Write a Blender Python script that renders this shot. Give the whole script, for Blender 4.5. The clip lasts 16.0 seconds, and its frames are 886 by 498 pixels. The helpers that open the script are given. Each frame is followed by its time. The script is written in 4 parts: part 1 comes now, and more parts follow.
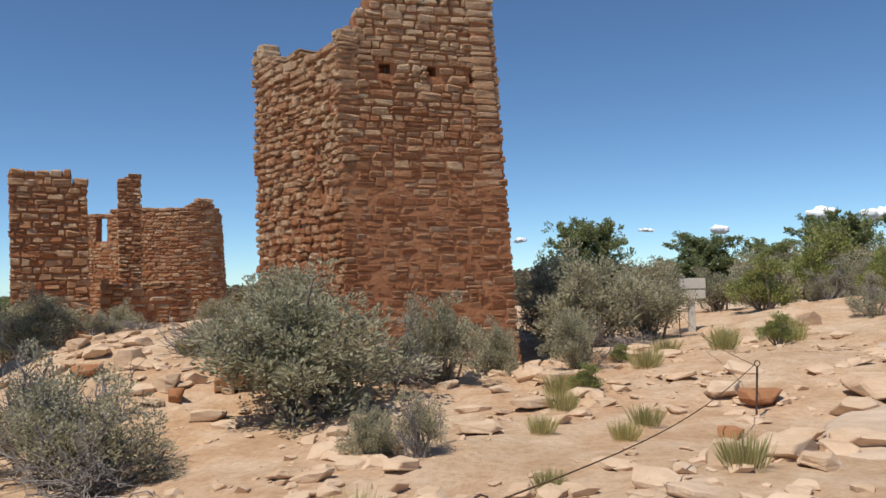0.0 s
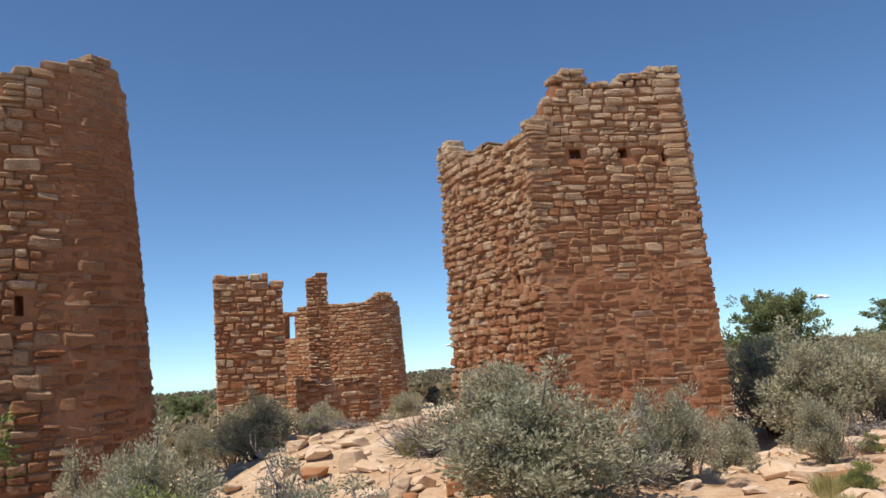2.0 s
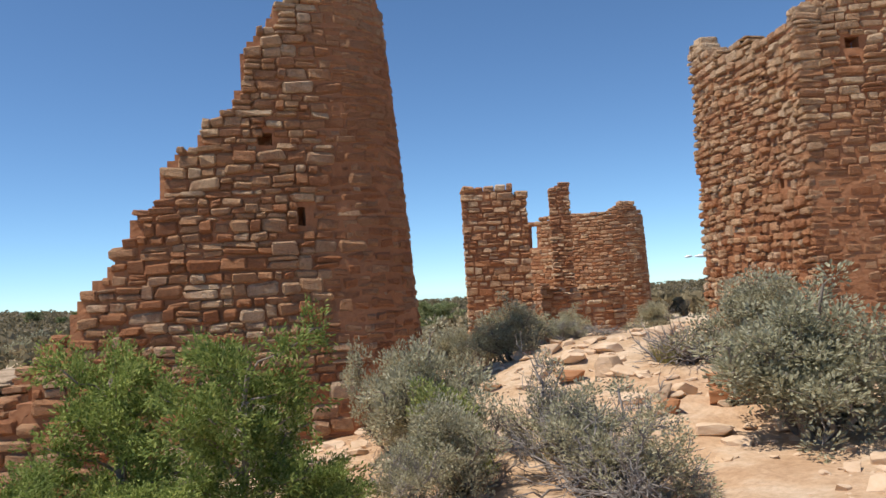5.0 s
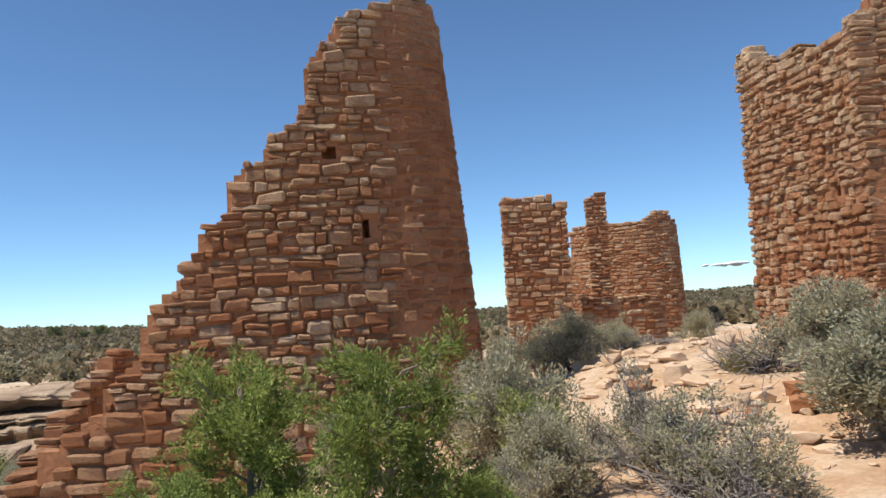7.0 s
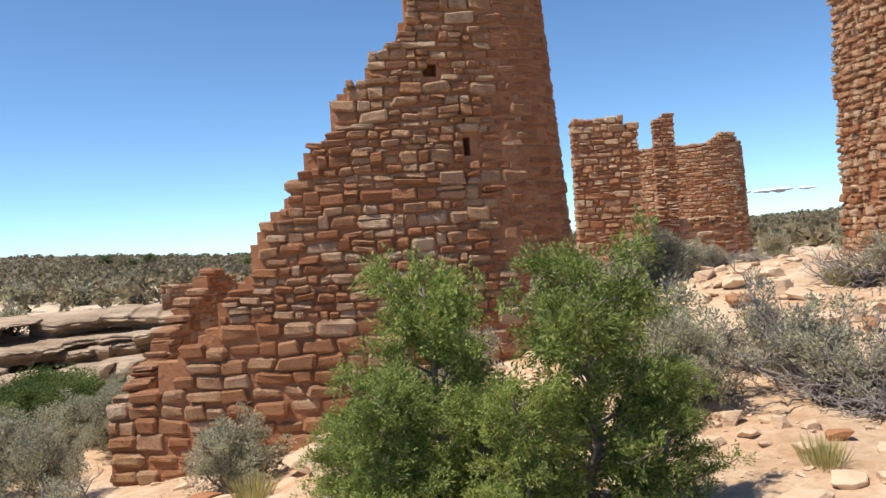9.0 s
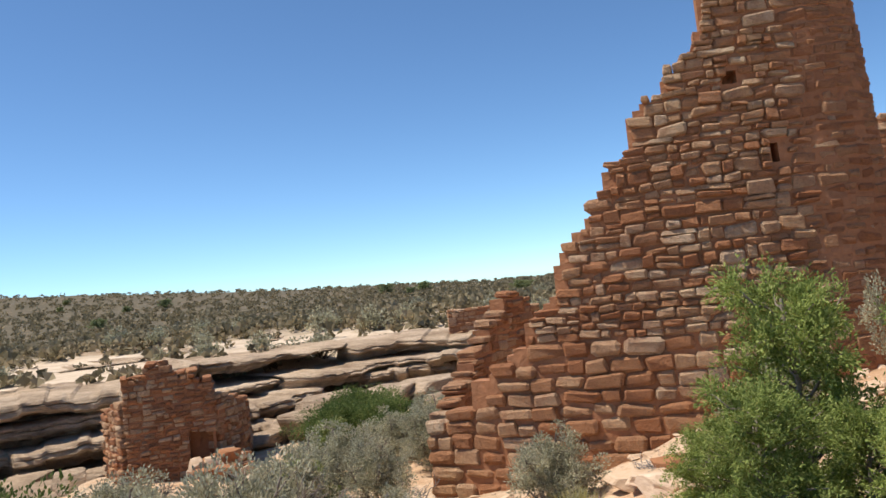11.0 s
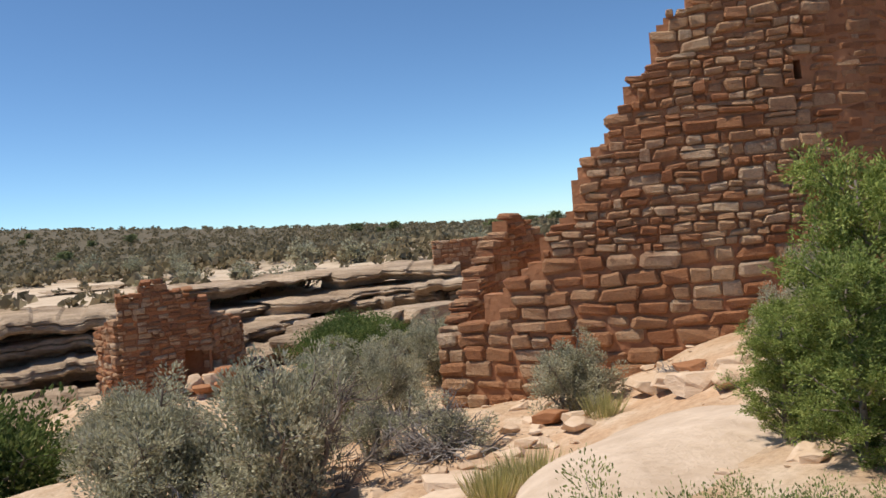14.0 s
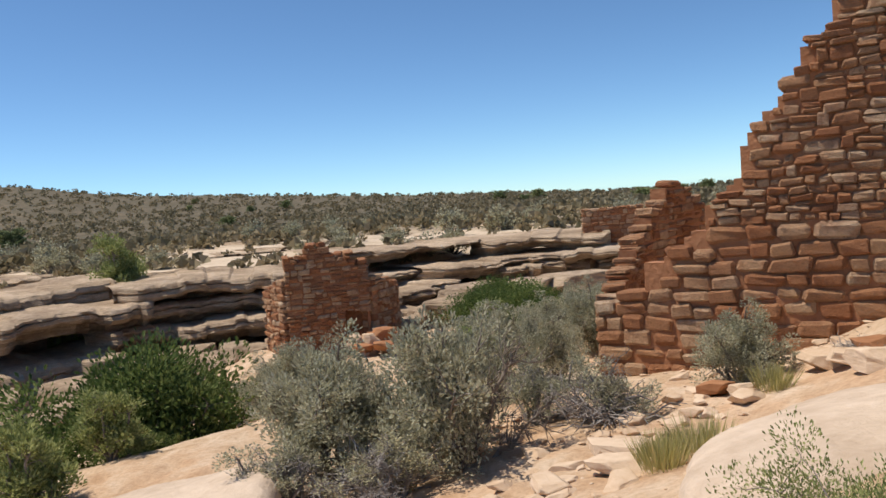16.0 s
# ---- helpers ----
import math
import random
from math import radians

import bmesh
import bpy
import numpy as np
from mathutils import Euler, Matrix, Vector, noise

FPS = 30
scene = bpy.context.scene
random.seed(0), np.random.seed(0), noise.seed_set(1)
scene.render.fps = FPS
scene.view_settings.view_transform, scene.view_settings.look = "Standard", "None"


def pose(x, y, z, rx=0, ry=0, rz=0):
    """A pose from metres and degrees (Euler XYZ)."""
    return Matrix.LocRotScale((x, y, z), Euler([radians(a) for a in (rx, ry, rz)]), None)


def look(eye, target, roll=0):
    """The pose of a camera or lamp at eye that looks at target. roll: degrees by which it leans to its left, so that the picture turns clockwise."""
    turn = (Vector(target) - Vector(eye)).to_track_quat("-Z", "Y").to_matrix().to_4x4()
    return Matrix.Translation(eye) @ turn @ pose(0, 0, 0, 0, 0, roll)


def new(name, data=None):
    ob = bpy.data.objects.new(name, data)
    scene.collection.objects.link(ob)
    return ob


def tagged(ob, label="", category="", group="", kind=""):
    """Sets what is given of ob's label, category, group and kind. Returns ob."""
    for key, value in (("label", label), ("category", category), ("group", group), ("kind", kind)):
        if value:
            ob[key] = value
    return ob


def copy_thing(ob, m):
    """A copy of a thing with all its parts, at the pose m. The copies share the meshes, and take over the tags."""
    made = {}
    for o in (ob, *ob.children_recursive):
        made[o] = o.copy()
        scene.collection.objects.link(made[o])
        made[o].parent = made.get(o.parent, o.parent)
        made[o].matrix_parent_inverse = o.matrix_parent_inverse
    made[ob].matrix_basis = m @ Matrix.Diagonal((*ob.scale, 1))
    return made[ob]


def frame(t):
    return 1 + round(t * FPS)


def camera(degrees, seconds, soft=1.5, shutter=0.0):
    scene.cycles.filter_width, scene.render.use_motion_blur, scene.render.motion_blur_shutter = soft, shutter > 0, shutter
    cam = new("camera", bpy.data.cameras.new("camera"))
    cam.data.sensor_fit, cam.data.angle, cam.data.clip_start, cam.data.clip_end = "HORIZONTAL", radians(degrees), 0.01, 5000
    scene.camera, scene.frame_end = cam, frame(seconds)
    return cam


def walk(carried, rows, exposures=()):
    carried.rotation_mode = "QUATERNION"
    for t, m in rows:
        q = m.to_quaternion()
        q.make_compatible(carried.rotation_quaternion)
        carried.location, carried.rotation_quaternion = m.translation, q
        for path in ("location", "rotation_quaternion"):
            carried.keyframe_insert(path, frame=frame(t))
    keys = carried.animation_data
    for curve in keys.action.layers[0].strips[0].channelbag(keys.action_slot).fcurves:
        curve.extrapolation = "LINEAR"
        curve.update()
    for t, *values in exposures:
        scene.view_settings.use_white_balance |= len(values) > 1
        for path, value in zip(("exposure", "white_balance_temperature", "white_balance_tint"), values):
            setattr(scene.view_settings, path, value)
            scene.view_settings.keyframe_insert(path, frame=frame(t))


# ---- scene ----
cam = camera(57.0, 16.0)
METRES, EYE, TILT, LEAN, TURN = 8.0, 1.5, 0.0, 0.0, 0.0
PATH = [
    (0, (0.42, -0.682, 1.574), (0.385, 1.317, 1.641), -1.7),
    (0.5, (0.166, -0.477, 1.546), (-0.025, 1.508, 1.691), -2.1),
    (1, (-0.203, -0.556, 1.68), (-0.448, 1.416, 1.901), -3.1),
    (1.5, (-0.317, -0.493, 1.792), (-0.606, 1.468, 2.057), -4.8),
    (2, (-0.467, -0.524, 1.781), (-0.86, 1.416, 2.065), -4.0),
    (2.5, (-0.508, -0.513, 1.788), (-1.013, 1.402, 2.071), -3.7),
    (3, (-0.493, -0.501, 1.778), (-1.149, 1.371, 2.033), -4.6),
    (3.5, (-0.481, -0.51, 1.77), (-1.275, 1.312, 1.992), -3.2),
    (4, (-0.5, -0.486, 1.714), (-1.425, 1.281, 1.866), -2.3),
    (6.5, (-1.206, -1.059, 1.785), (-2.154, 0.699, 1.876), -3.5),
    (7, (-1.363, -1.112, 1.776), (-2.336, 0.63, 1.91), -3.7),
    (7.5, (-1.645, -1.368, 1.704), (-2.864, 0.218, 1.703), -1.5),
    (8, (-1.841, -1.558, 1.672), (-2.914, 0.129, 1.622), -3.4),
    (8.5, (-1.976, -1.732, 1.685), (-3.063, -0.054, 1.65), -1.4),
    (9, (-2.16, -1.813, 1.658), (-3.221, -0.118, 1.623), -3.9),
    (9.5, (-2.273, -1.936, 1.694), (-3.455, -0.324, 1.637), -3.0),
    (10, (-2.419, -2.071, 1.716), (-3.776, -0.602, 1.755), -5.1),
    (12.5, (-2.732, -2.645, 1.405), (-4.361, -1.485, 1.423), -5.6),
    (13, (-2.891, -2.76, 1.287), (-4.446, -1.503, 1.248), -4.8),
    (13.5, (-3.005, -2.878, 1.25), (-4.452, -1.501, 1.157), -7.1),
    (14, (-3.137, -2.964, 1.257), (-4.626, -1.632, 1.185), -5.2),
    (14.5, (-3.219, -3.004, 1.25), (-4.726, -1.693, 1.143), -3.1),
    (15, (-3.222, -3.045, 1.244), (-4.762, -1.773, 1.138), -3.3),
    (15.5, (-3.206, -3.181, 1.265), (-4.825, -2.013, 1.141), -5.0),
    (16, (-3.179, -3.294, 1.261), (-4.878, -2.245, 1.141), -4.9),
]
walk(cam, [(t, look(eye, target, roll)) for t, eye, target, roll in PATH],
     [(0.0, 0.25, 6850, 10), (1.0, 0.42, 6850, 10), (4.0, 0.54, 6850, 10), (7.0, 0.62, 6850, 10), (9.7, 0.82, 6850, 10), (12.5, 0.48, 6850, 10), (16.0, 0.42, 6850, 10)])

# ---- light ----
SUN_DIR = Vector((-0.67, -0.76, 2.0)).normalized()      # towards the sun
world = bpy.data.worlds.new("sky")
scene.world = world
world.use_nodes = True
wn = world.node_tree.nodes
sky = wn.new("ShaderNodeTexSky")
sky.sky_type = 'NISHITA'
sky.sun_disc = False
sky.sun_elevation = math.asin(SUN_DIR.z)
sky.sun_rotation = math.atan2(SUN_DIR.x, SUN_DIR.y)
sky.altitude = 2000
sky.air_density, sky.dust_density, sky.ozone_density = 0.75, 0.0, 1.6
wn["Background"].inputs["Strength"].default_value = 0.095
tint = wn.new("ShaderNodeMix")
tint.data_type, tint.blend_type = 'RGBA', 'MULTIPLY'
tint.inputs[0].default_value = 1.0
tint.inputs[7].default_value = (0.73, 0.98, 1.14, 1)
world.node_tree.links.new(sky.outputs[0], tint.inputs[6])
world.node_tree.links.new(tint.outputs[2], wn["Background"].inputs["Color"])
sun_data = bpy.data.lights.new("sun", 'SUN')
sun_data.energy, sun_data.angle, sun_data.color = 3.4, radians(0.53), (1.0, 0.95, 0.87)
sun = new("sun", sun_data)
sun.matrix_world = look(SUN_DIR * 60, (0, 0, 0))

# ---- materials ----


def ramp(nt, fac, stops):
    r = nt.nodes.new("ShaderNodeValToRGB")
    while len(r.color_ramp.elements) < len(stops):
        r.color_ramp.elements.new(0.5)
    for e, (p, c) in zip(r.color_ramp.elements, stops):
        e.position, e.color = p, (*c, 1)
    nt.links.new(fac, r.inputs[0])
    return r.outputs[0]


def mix(nt, kind, fac, a, b):
    m = nt.nodes.new("ShaderNodeMix")
    m.data_type, m.blend_type = 'RGBA', kind
    for i, v in ((0, fac), (6, a), (7, b)):
        if isinstance(v, (int, float)):
            m.inputs[i].default_value = v
        elif isinstance(v, tuple):
            m.inputs[i].default_value = (*v, 1)
        else:
            nt.links.new(v, m.inputs[i])
    return m.outputs[2]


def noise_tex(nt, scale, detail=6.0, rough=0.6, stretch=(1, 1, 1), space="world"):
    n = nt.nodes.new("ShaderNodeTexNoise")
    n.inputs["Scale"].default_value, n.inputs["Detail"].default_value, n.inputs["Roughness"].default_value = scale, detail, rough
    mp = nt.nodes.new("ShaderNodeMapping")
    mp.inputs["Scale"].default_value = stretch
    if space == "world":
        src = nt.nodes.new("ShaderNodeNewGeometry").outputs["Position"]
    else:
        src = nt.nodes.new("ShaderNodeTexCoord").outputs["Object"]
    nt.links.new(src, mp.inputs[0])
    nt.links.new(mp.outputs[0], n.inputs["Vector"])
    return n.outputs["Fac"]


def material(name, rough=0.9, spec=0.2):
    m = bpy.data.materials.new(name)
    m.use_nodes = True
    b = m.node_tree.nodes["Principled BSDF"]
    b.inputs["Roughness"].default_value = rough
    b.inputs["Specular IOR Level"].default_value = spec
    return m, m.node_tree, b


def bump(nt, b, height, strength, distance):
    n = nt.nodes.new("ShaderNodeBump")
    n.inputs["Strength"].default_value, n.inputs["Distance"].default_value = strength, distance
    nt.links.new(height, n.inputs["Height"])
    nt.links.new(n.outputs[0], b.inputs["Normal"])


def sandstone(name, piece, reds, tans, pale):
    """Weathered sandstone blocks: iron-red and tan blocks, bleached towards the wall tops, with grain and dark lichen specks."""
    m, nt, b = material(name)
    if piece == "object":
        rnd = nt.nodes.new("ShaderNodeObjectInfo").outputs["Random"]
    else:
        rnd = nt.nodes.new("ShaderNodeNewGeometry").outputs["Random Per Island"]
    base = ramp(nt, rnd, [(0.0, reds[0]), (0.2, reds[1]), (0.36, reds[0]), (0.52, tans[0]), (0.8, tans[1]), (1.0, pale)])
    stain = ramp(nt, noise_tex(nt, 0.55, 4, 0.6), [(0.38, (0, 0, 0)), (0.62, (1, 1, 1))])
    col = mix(nt, 'MIX', mix(nt, 'MULTIPLY', 1.0, stain, (0.5, 0.5, 0.5)), base, reds[1])
    # mud mortar smeared and washed over the faces in patches
    mud = ramp(nt, noise_tex(nt, 2.3, 7, 0.72, (1, 1, 0.8)), [(0.50, (0, 0, 0)), (0.62, (1, 1, 1))])
    col = mix(nt, 'MIX', mix(nt, 'MULTIPLY', 1.0, mud, (0.55, 0.55, 0.55)), col, (0.42, 0.19, 0.10))
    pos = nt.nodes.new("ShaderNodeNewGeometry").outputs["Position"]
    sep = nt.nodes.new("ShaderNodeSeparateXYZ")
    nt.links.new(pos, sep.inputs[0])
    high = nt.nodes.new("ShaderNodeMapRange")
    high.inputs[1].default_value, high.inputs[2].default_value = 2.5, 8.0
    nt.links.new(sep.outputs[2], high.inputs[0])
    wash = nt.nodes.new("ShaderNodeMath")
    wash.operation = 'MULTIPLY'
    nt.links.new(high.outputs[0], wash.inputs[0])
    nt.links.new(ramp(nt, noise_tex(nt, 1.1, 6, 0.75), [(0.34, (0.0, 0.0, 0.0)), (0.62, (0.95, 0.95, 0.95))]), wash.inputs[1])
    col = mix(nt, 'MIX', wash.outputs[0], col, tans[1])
    # weathered, bleached crowns of the towers
    crown = nt.nodes.new("ShaderNodeMapRange")
    crown.inputs[1].default_value, crown.inputs[2].default_value = 5.6, 7.2
    nt.links.new(sep.outputs[2], crown.inputs[0])
    bleach = nt.nodes.new("ShaderNodeMath")
    bleach.operation = 'MULTIPLY'
    nt.links.new(crown.outputs[0], bleach.inputs[0])
    nt.links.new(ramp(nt, noise_tex(nt, 1.7, 6, 0.7), [(0.42, (0.1, 0.1, 0.1)), (0.56, (0.85, 0.85, 0.85))]), bleach.inputs[1])
    col = mix(nt, 'MIX', bleach.outputs[0], col, pale)
    grain = noise_tex(nt, 20, 9, 0.75, (1, 1, 2.0))
    col = mix(nt, 'MULTIPLY', 0.75, col, ramp(nt, grain, [(0.25, (0.52, 0.47, 0.44)), (0.5, (0.95, 0.95, 0.95)), (0.75, (1.25, 1.2, 1.12))]))
    lichen = ramp(nt, noise_tex(nt, 7.0, 5, 0.65), [(0.62, (0, 0, 0)), (0.70, (1, 1, 1))])
    col = mix(nt, 'MIX', mix(nt, 'MULTIPLY', 1.0, lichen, (0.35, 0.35, 0.35)), col, (0.10, 0.055, 0.035))
    nt.links.new(col, b.inputs["Base Color"])
    lumps = noise_tex(nt, 7.5, 7, 0.75, (1, 1, 1.5))
    both = nt.nodes.new("ShaderNodeMath")
    both.operation = 'ADD'
    nt.links.new(grain, both.inputs[0])
    nt.links.new(lumps, both.inputs[1])
    bump(nt, b, both.outputs[0], 1.0, 0.075)
    return m


RED = ((0.55, 0.275, 0.14), (0.45, 0.19, 0.09))
TAN = ((0.63, 0.38, 0.215), (0.70, 0.49, 0.31))
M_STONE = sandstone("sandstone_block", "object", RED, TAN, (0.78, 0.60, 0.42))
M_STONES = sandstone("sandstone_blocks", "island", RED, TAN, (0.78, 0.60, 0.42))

# blocks still coated with red mud plaster
MUD = (((0.46, 0.205, 0.10), (0.40, 0.165, 0.078)), ((0.49, 0.245, 0.125), (0.55, 0.32, 0.18)), (0.66, 0.46, 0.30))
M_MUDDY = sandstone("mud_coated_block", "object", *MUD)
M_MUDDIES = sandstone("mud_coated_blocks", "island", *MUD)


def simple(name, dark, light, scale, stretch=(1, 1, 1), rough=0.9, relief=0.0, space="world", spec=0.2):
    m, nt, b = material(name, rough, spec)
    a = noise_tex(nt, scale, 8, 0.65, stretch, space)
    big = noise_tex(nt, scale * 0.13, 3, 0.5, stretch, space)
    col = mix(nt, 'MIX', 0.45, ramp(nt, a, [(0.3, dark), (0.7, light)]), ramp(nt, big, [(0.35, dark), (0.65, light)]))
    nt.links.new(col, b.inputs["Base Color"])
    if relief:
        bump(nt, b, a, 1.0, relief)
    return m


def leafy(name, stops):
    """Leaves, each of its own shade, that let a little light through."""
    m, nt, b = material(name, 0.75, 0.15)
    rnd = nt.nodes.new("ShaderNodeNewGeometry").outputs["Random Per Island"]
    own = nt.nodes.new("ShaderNodeObjectInfo").outputs["Random"]
    col = ramp(nt, rnd, stops)
    col = mix(nt, 'MULTIPLY', 0.6, col, ramp(nt, own, [(0.0, (0.75, 0.78, 0.75)), (0.5, (1.0, 1.0, 1.0)), (1.0, (1.15, 1.1, 1.0))]))
    nt.links.new(col, b.inputs["Base Color"])
    tr = nt.nodes.new("ShaderNodeBsdfTranslucent")
    nt.links.new(col, tr.inputs[0])
    sh = nt.nodes.new("ShaderNodeMixShader")
    sh.inputs[0].default_value = 0.34
    out = nt.nodes["Material Output"]
    nt.links.new(b.outputs[0], sh.inputs[1])
    nt.links.new(tr.outputs[0], sh.inputs[2])
    nt.links.new(sh.outputs[0], out.inputs[0])
    return m


M_CLOUD, _nt, _b = material("cloud_vapour", 1.0, 0.0)
_b.inputs["Base Color"].default_value = (0.92, 0.93, 0.95, 1)
M_MORTAR = simple("mud_mortar", (0.30, 0.13, 0.062), (0.46, 0.22, 0.115), 9, relief=0.05)
M_ROCK = simple("pale_sandstone", (0.50, 0.33, 0.20), (0.74, 0.57, 0.42), 6, (1, 1, 2), relief=0.03)
M_SLAB = simple("bleached_slickrock", (0.42, 0.30, 0.205), (0.72, 0.57, 0.44), 3.2, relief=0.06)
M_REDROCK = simple("red_sandstone", (0.30, 0.13, 0.06), (0.45, 0.22, 0.11), 6, relief=0.03)


def strata(name):
    """Bedded canyon sandstone: thin level beds, dark varnish streaks and pale weathered tops."""
    m, nt, bs = material(name)
    beds = noise_tex(nt, 0.9, 8, 0.7, (0.25, 0.25, 7))
    spots = noise_tex(nt, 0.5, 6, 0.65)
    fine = noise_tex(nt, 5, 8, 0.7, (1, 1, 3))
    col = ramp(nt, beds, [(0.3, (0.42, 0.31, 0.21)), (0.5, (0.60, 0.46, 0.33)), (0.7, (0.74, 0.60, 0.46))])
    col = mix(nt, 'MULTIPLY', 0.8, col, ramp(nt, spots, [(0.35, (0.55, 0.5, 0.46)), (0.6, (1.05, 1.03, 1.0))]))
    col = mix(nt, 'MULTIPLY', 0.7, col, ramp(nt, fine, [(0.3, (0.6, 0.56, 0.53)), (0.6, (1.08, 1.07, 1.05))]))
    nt.links.new(col, bs.inputs["Base Color"])
    add = nt.nodes.new("ShaderNodeMath")
    add.operation = 'ADD'
    nt.links.new(beds, add.inputs[0])
    nt.links.new(fine, add.inputs[1])
    bump(nt, bs, add.outputs[0], 1.0, 0.16)
    return m


M_LEDGE = strata("ledge_sandstone")
M_SAGE = leafy("sage_leaves", [(0.0, (0.28, 0.26, 0.17)), (0.4, (0.42, 0.40, 0.27)), (0.8, (0.52, 0.495, 0.35)), (1.0, (0.60, 0.565, 0.43))])
M_GREEN = leafy("juniper_leaves", [(0.0, (0.13, 0.18, 0.045)), (0.5, (0.27, 0.335, 0.09)), (1.0, (0.42, 0.46, 0.16))])
M_DARKLEAF = leafy("dark_leaves", [(0.0, (0.07, 0.11, 0.03)), (0.6, (0.15, 0.20, 0.06)), (1.0, (0.24, 0.28, 0.10))])
M_MESALEAF = leafy("mesa_juniper_leaves", [(0.0, (0.17, 0.20, 0.09)), (0.6, (0.30, 0.34, 0.16)), (1.0, (0.42, 0.44, 0.24))])
M_OLIVE = leafy("olive_leaves", [(0.0, (0.20, 0.23, 0.08)), (0.6, (0.34, 0.37, 0.14)), (1.0, (0.46, 0.48, 0.21))])
M_BRUSH = leafy("far_brush_leaves", [(0.0, (0.14, 0.12, 0.07)), (0.6, (0.26, 0.22, 0.14)), (1.0, (0.38, 0.31, 0.20))])
M_GRASS = leafy("dry_grass", [(0.0, (0.32, 0.31, 0.12)), (0.6, (0.50, 0.46, 0.20)), (1.0, (0.64, 0.55, 0.30))])
M_TWIG = simple("grey_twigs", (0.15, 0.12, 0.095), (0.36, 0.30, 0.25), 30, space="object")
M_DEAD = simple("dead_wood", (0.16, 0.14, 0.13), (0.40, 0.36, 0.33), 25, space="object")
M_POST = simple("rusty_iron", (0.05, 0.03, 0.025), (0.12, 0.07, 0.05), 30, rough=0.7)
M_SIGN = simple("weathered_board", (0.58, 0.53, 0.45), (0.74, 0.69, 0.61), 14)
M_ROPE = simple("brown_rope", (0.10, 0.06, 0.035), (0.19, 0.12, 0.07), 40)


def ground_material():
    """Pale orange sand with gravel, turning to grey-green brush far off."""
    m, nt, b = material("desert_ground", 0.95, 0.1)
    fine = noise_tex(nt, 14, 8, 0.75)
    mid = noise_tex(nt, 1.7, 6, 0.65)
    big = noise_tex(nt, 0.22, 5, 0.6)
    sand = ramp(nt, mid, [(0.3, (0.47, 0.29, 0.17)), (0.5, (0.58, 0.39, 0.25)), (0.68, (0.66, 0.50, 0.36))])
    sand = mix(nt, 'MIX', ramp(nt, big, [(0.45, (0, 0, 0)), (0.6, (1, 1, 1))]), sand, ramp(nt, mid, [(0.35, (0.50, 0.34, 0.21)), (0.65, (0.67, 0.52, 0.38))]))
    sand = mix(nt, 'MULTIPLY', 0.7, sand, ramp(nt, fine, [(0.3, (0.62, 0.56, 0.52)), (0.55, (1, 1, 1)), (0.75, (1.12, 1.1, 1.08))]))
    # low brush and litter cover the soil of the far mesa
    pos = nt.nodes.new("ShaderNodeNewGeometry").outputs["Position"]
    dist = nt.nodes.new("ShaderNodeVectorMath")
    dist.operation = 'LENGTH'
    nt.links.new(pos, dist.inputs[0])
    cover = nt.nodes.new("ShaderNodeMapRange")
    cover.inputs[1].default_value, cover.inputs[2].default_value = 46, 66
    edge = nt.nodes.new("ShaderNodeMath")
    edge.operation = 'MULTIPLY_ADD'
    nt.links.new(noise_tex(nt, 0.12, 6, 0.7), edge.inputs[0])
    edge.inputs[1].default_value = 60.0
    shift = nt.nodes.new("ShaderNodeMath")
    shift.operation = 'SUBTRACT'
    nt.links.new(dist.outputs["Value"], shift.inputs[0])
    shift.inputs[1].default_value = 30.0
    nt.links.new(shift.outputs[0], edge.inputs[2])
    nt.links.new(edge.outputs[0], cover.inputs[0])
    rockzone = nt.nodes.new("ShaderNodeMapRange")
    rockzone.inputs[1].default_value, rockzone.inputs[2].default_value = 29, 35
    nt.links.new(edge.outputs[0], rockzone.inputs[0])
    sand = mix(nt, 'MIX', rockzone.outputs[0], sand, ramp(nt, noise_tex(nt, 0.8, 8, 0.7, (1, 1, 3)), [(0.3, (0.48, 0.36, 0.25)), (0.5, (0.62, 0.49, 0.36)), (0.7, (0.72, 0.60, 0.47))]))
    brush = ramp(nt, noise_tex(nt, 0.35, 8, 0.75), [(0.35, (0.09, 0.08, 0.055)), (0.54, (0.15, 0.125, 0.085)), (0.66, (0.26, 0.185, 0.125)), (0.78, (0.42, 0.29, 0.19))])
    sand = mix(nt, 'MIX', cover.outputs[0], sand, brush)
    nt.links.new(sand, b.inputs["Base Color"])
    bump(nt, b, fine, 0.8, 0.03)
    return m


M_GROUND = ground_material()

# ---- terrain ----
RIDGE_AZ = (-180, -60, -28, -14, -7, 14, 30, 47, 55, 60, 80, 86, 100, 180)
RIDGE_EL = (0.5, 0.6, 0.5, 0.1, 0.3, -0.3, -0.65, -0.45, 0.1, 0.4, 2.0, 3.0, 3.4, 0.5)


def smooth(a, b, v):
    k = np.clip((v - a) / (b - a), 0, 1)
    return k * k * (3 - 2 * k)


def bell(x, y, cx, cy, sx, sy, h):
    return h * np.exp(-((x - cx) / sx) ** 2 - ((y - cy) / sy) ** 2)


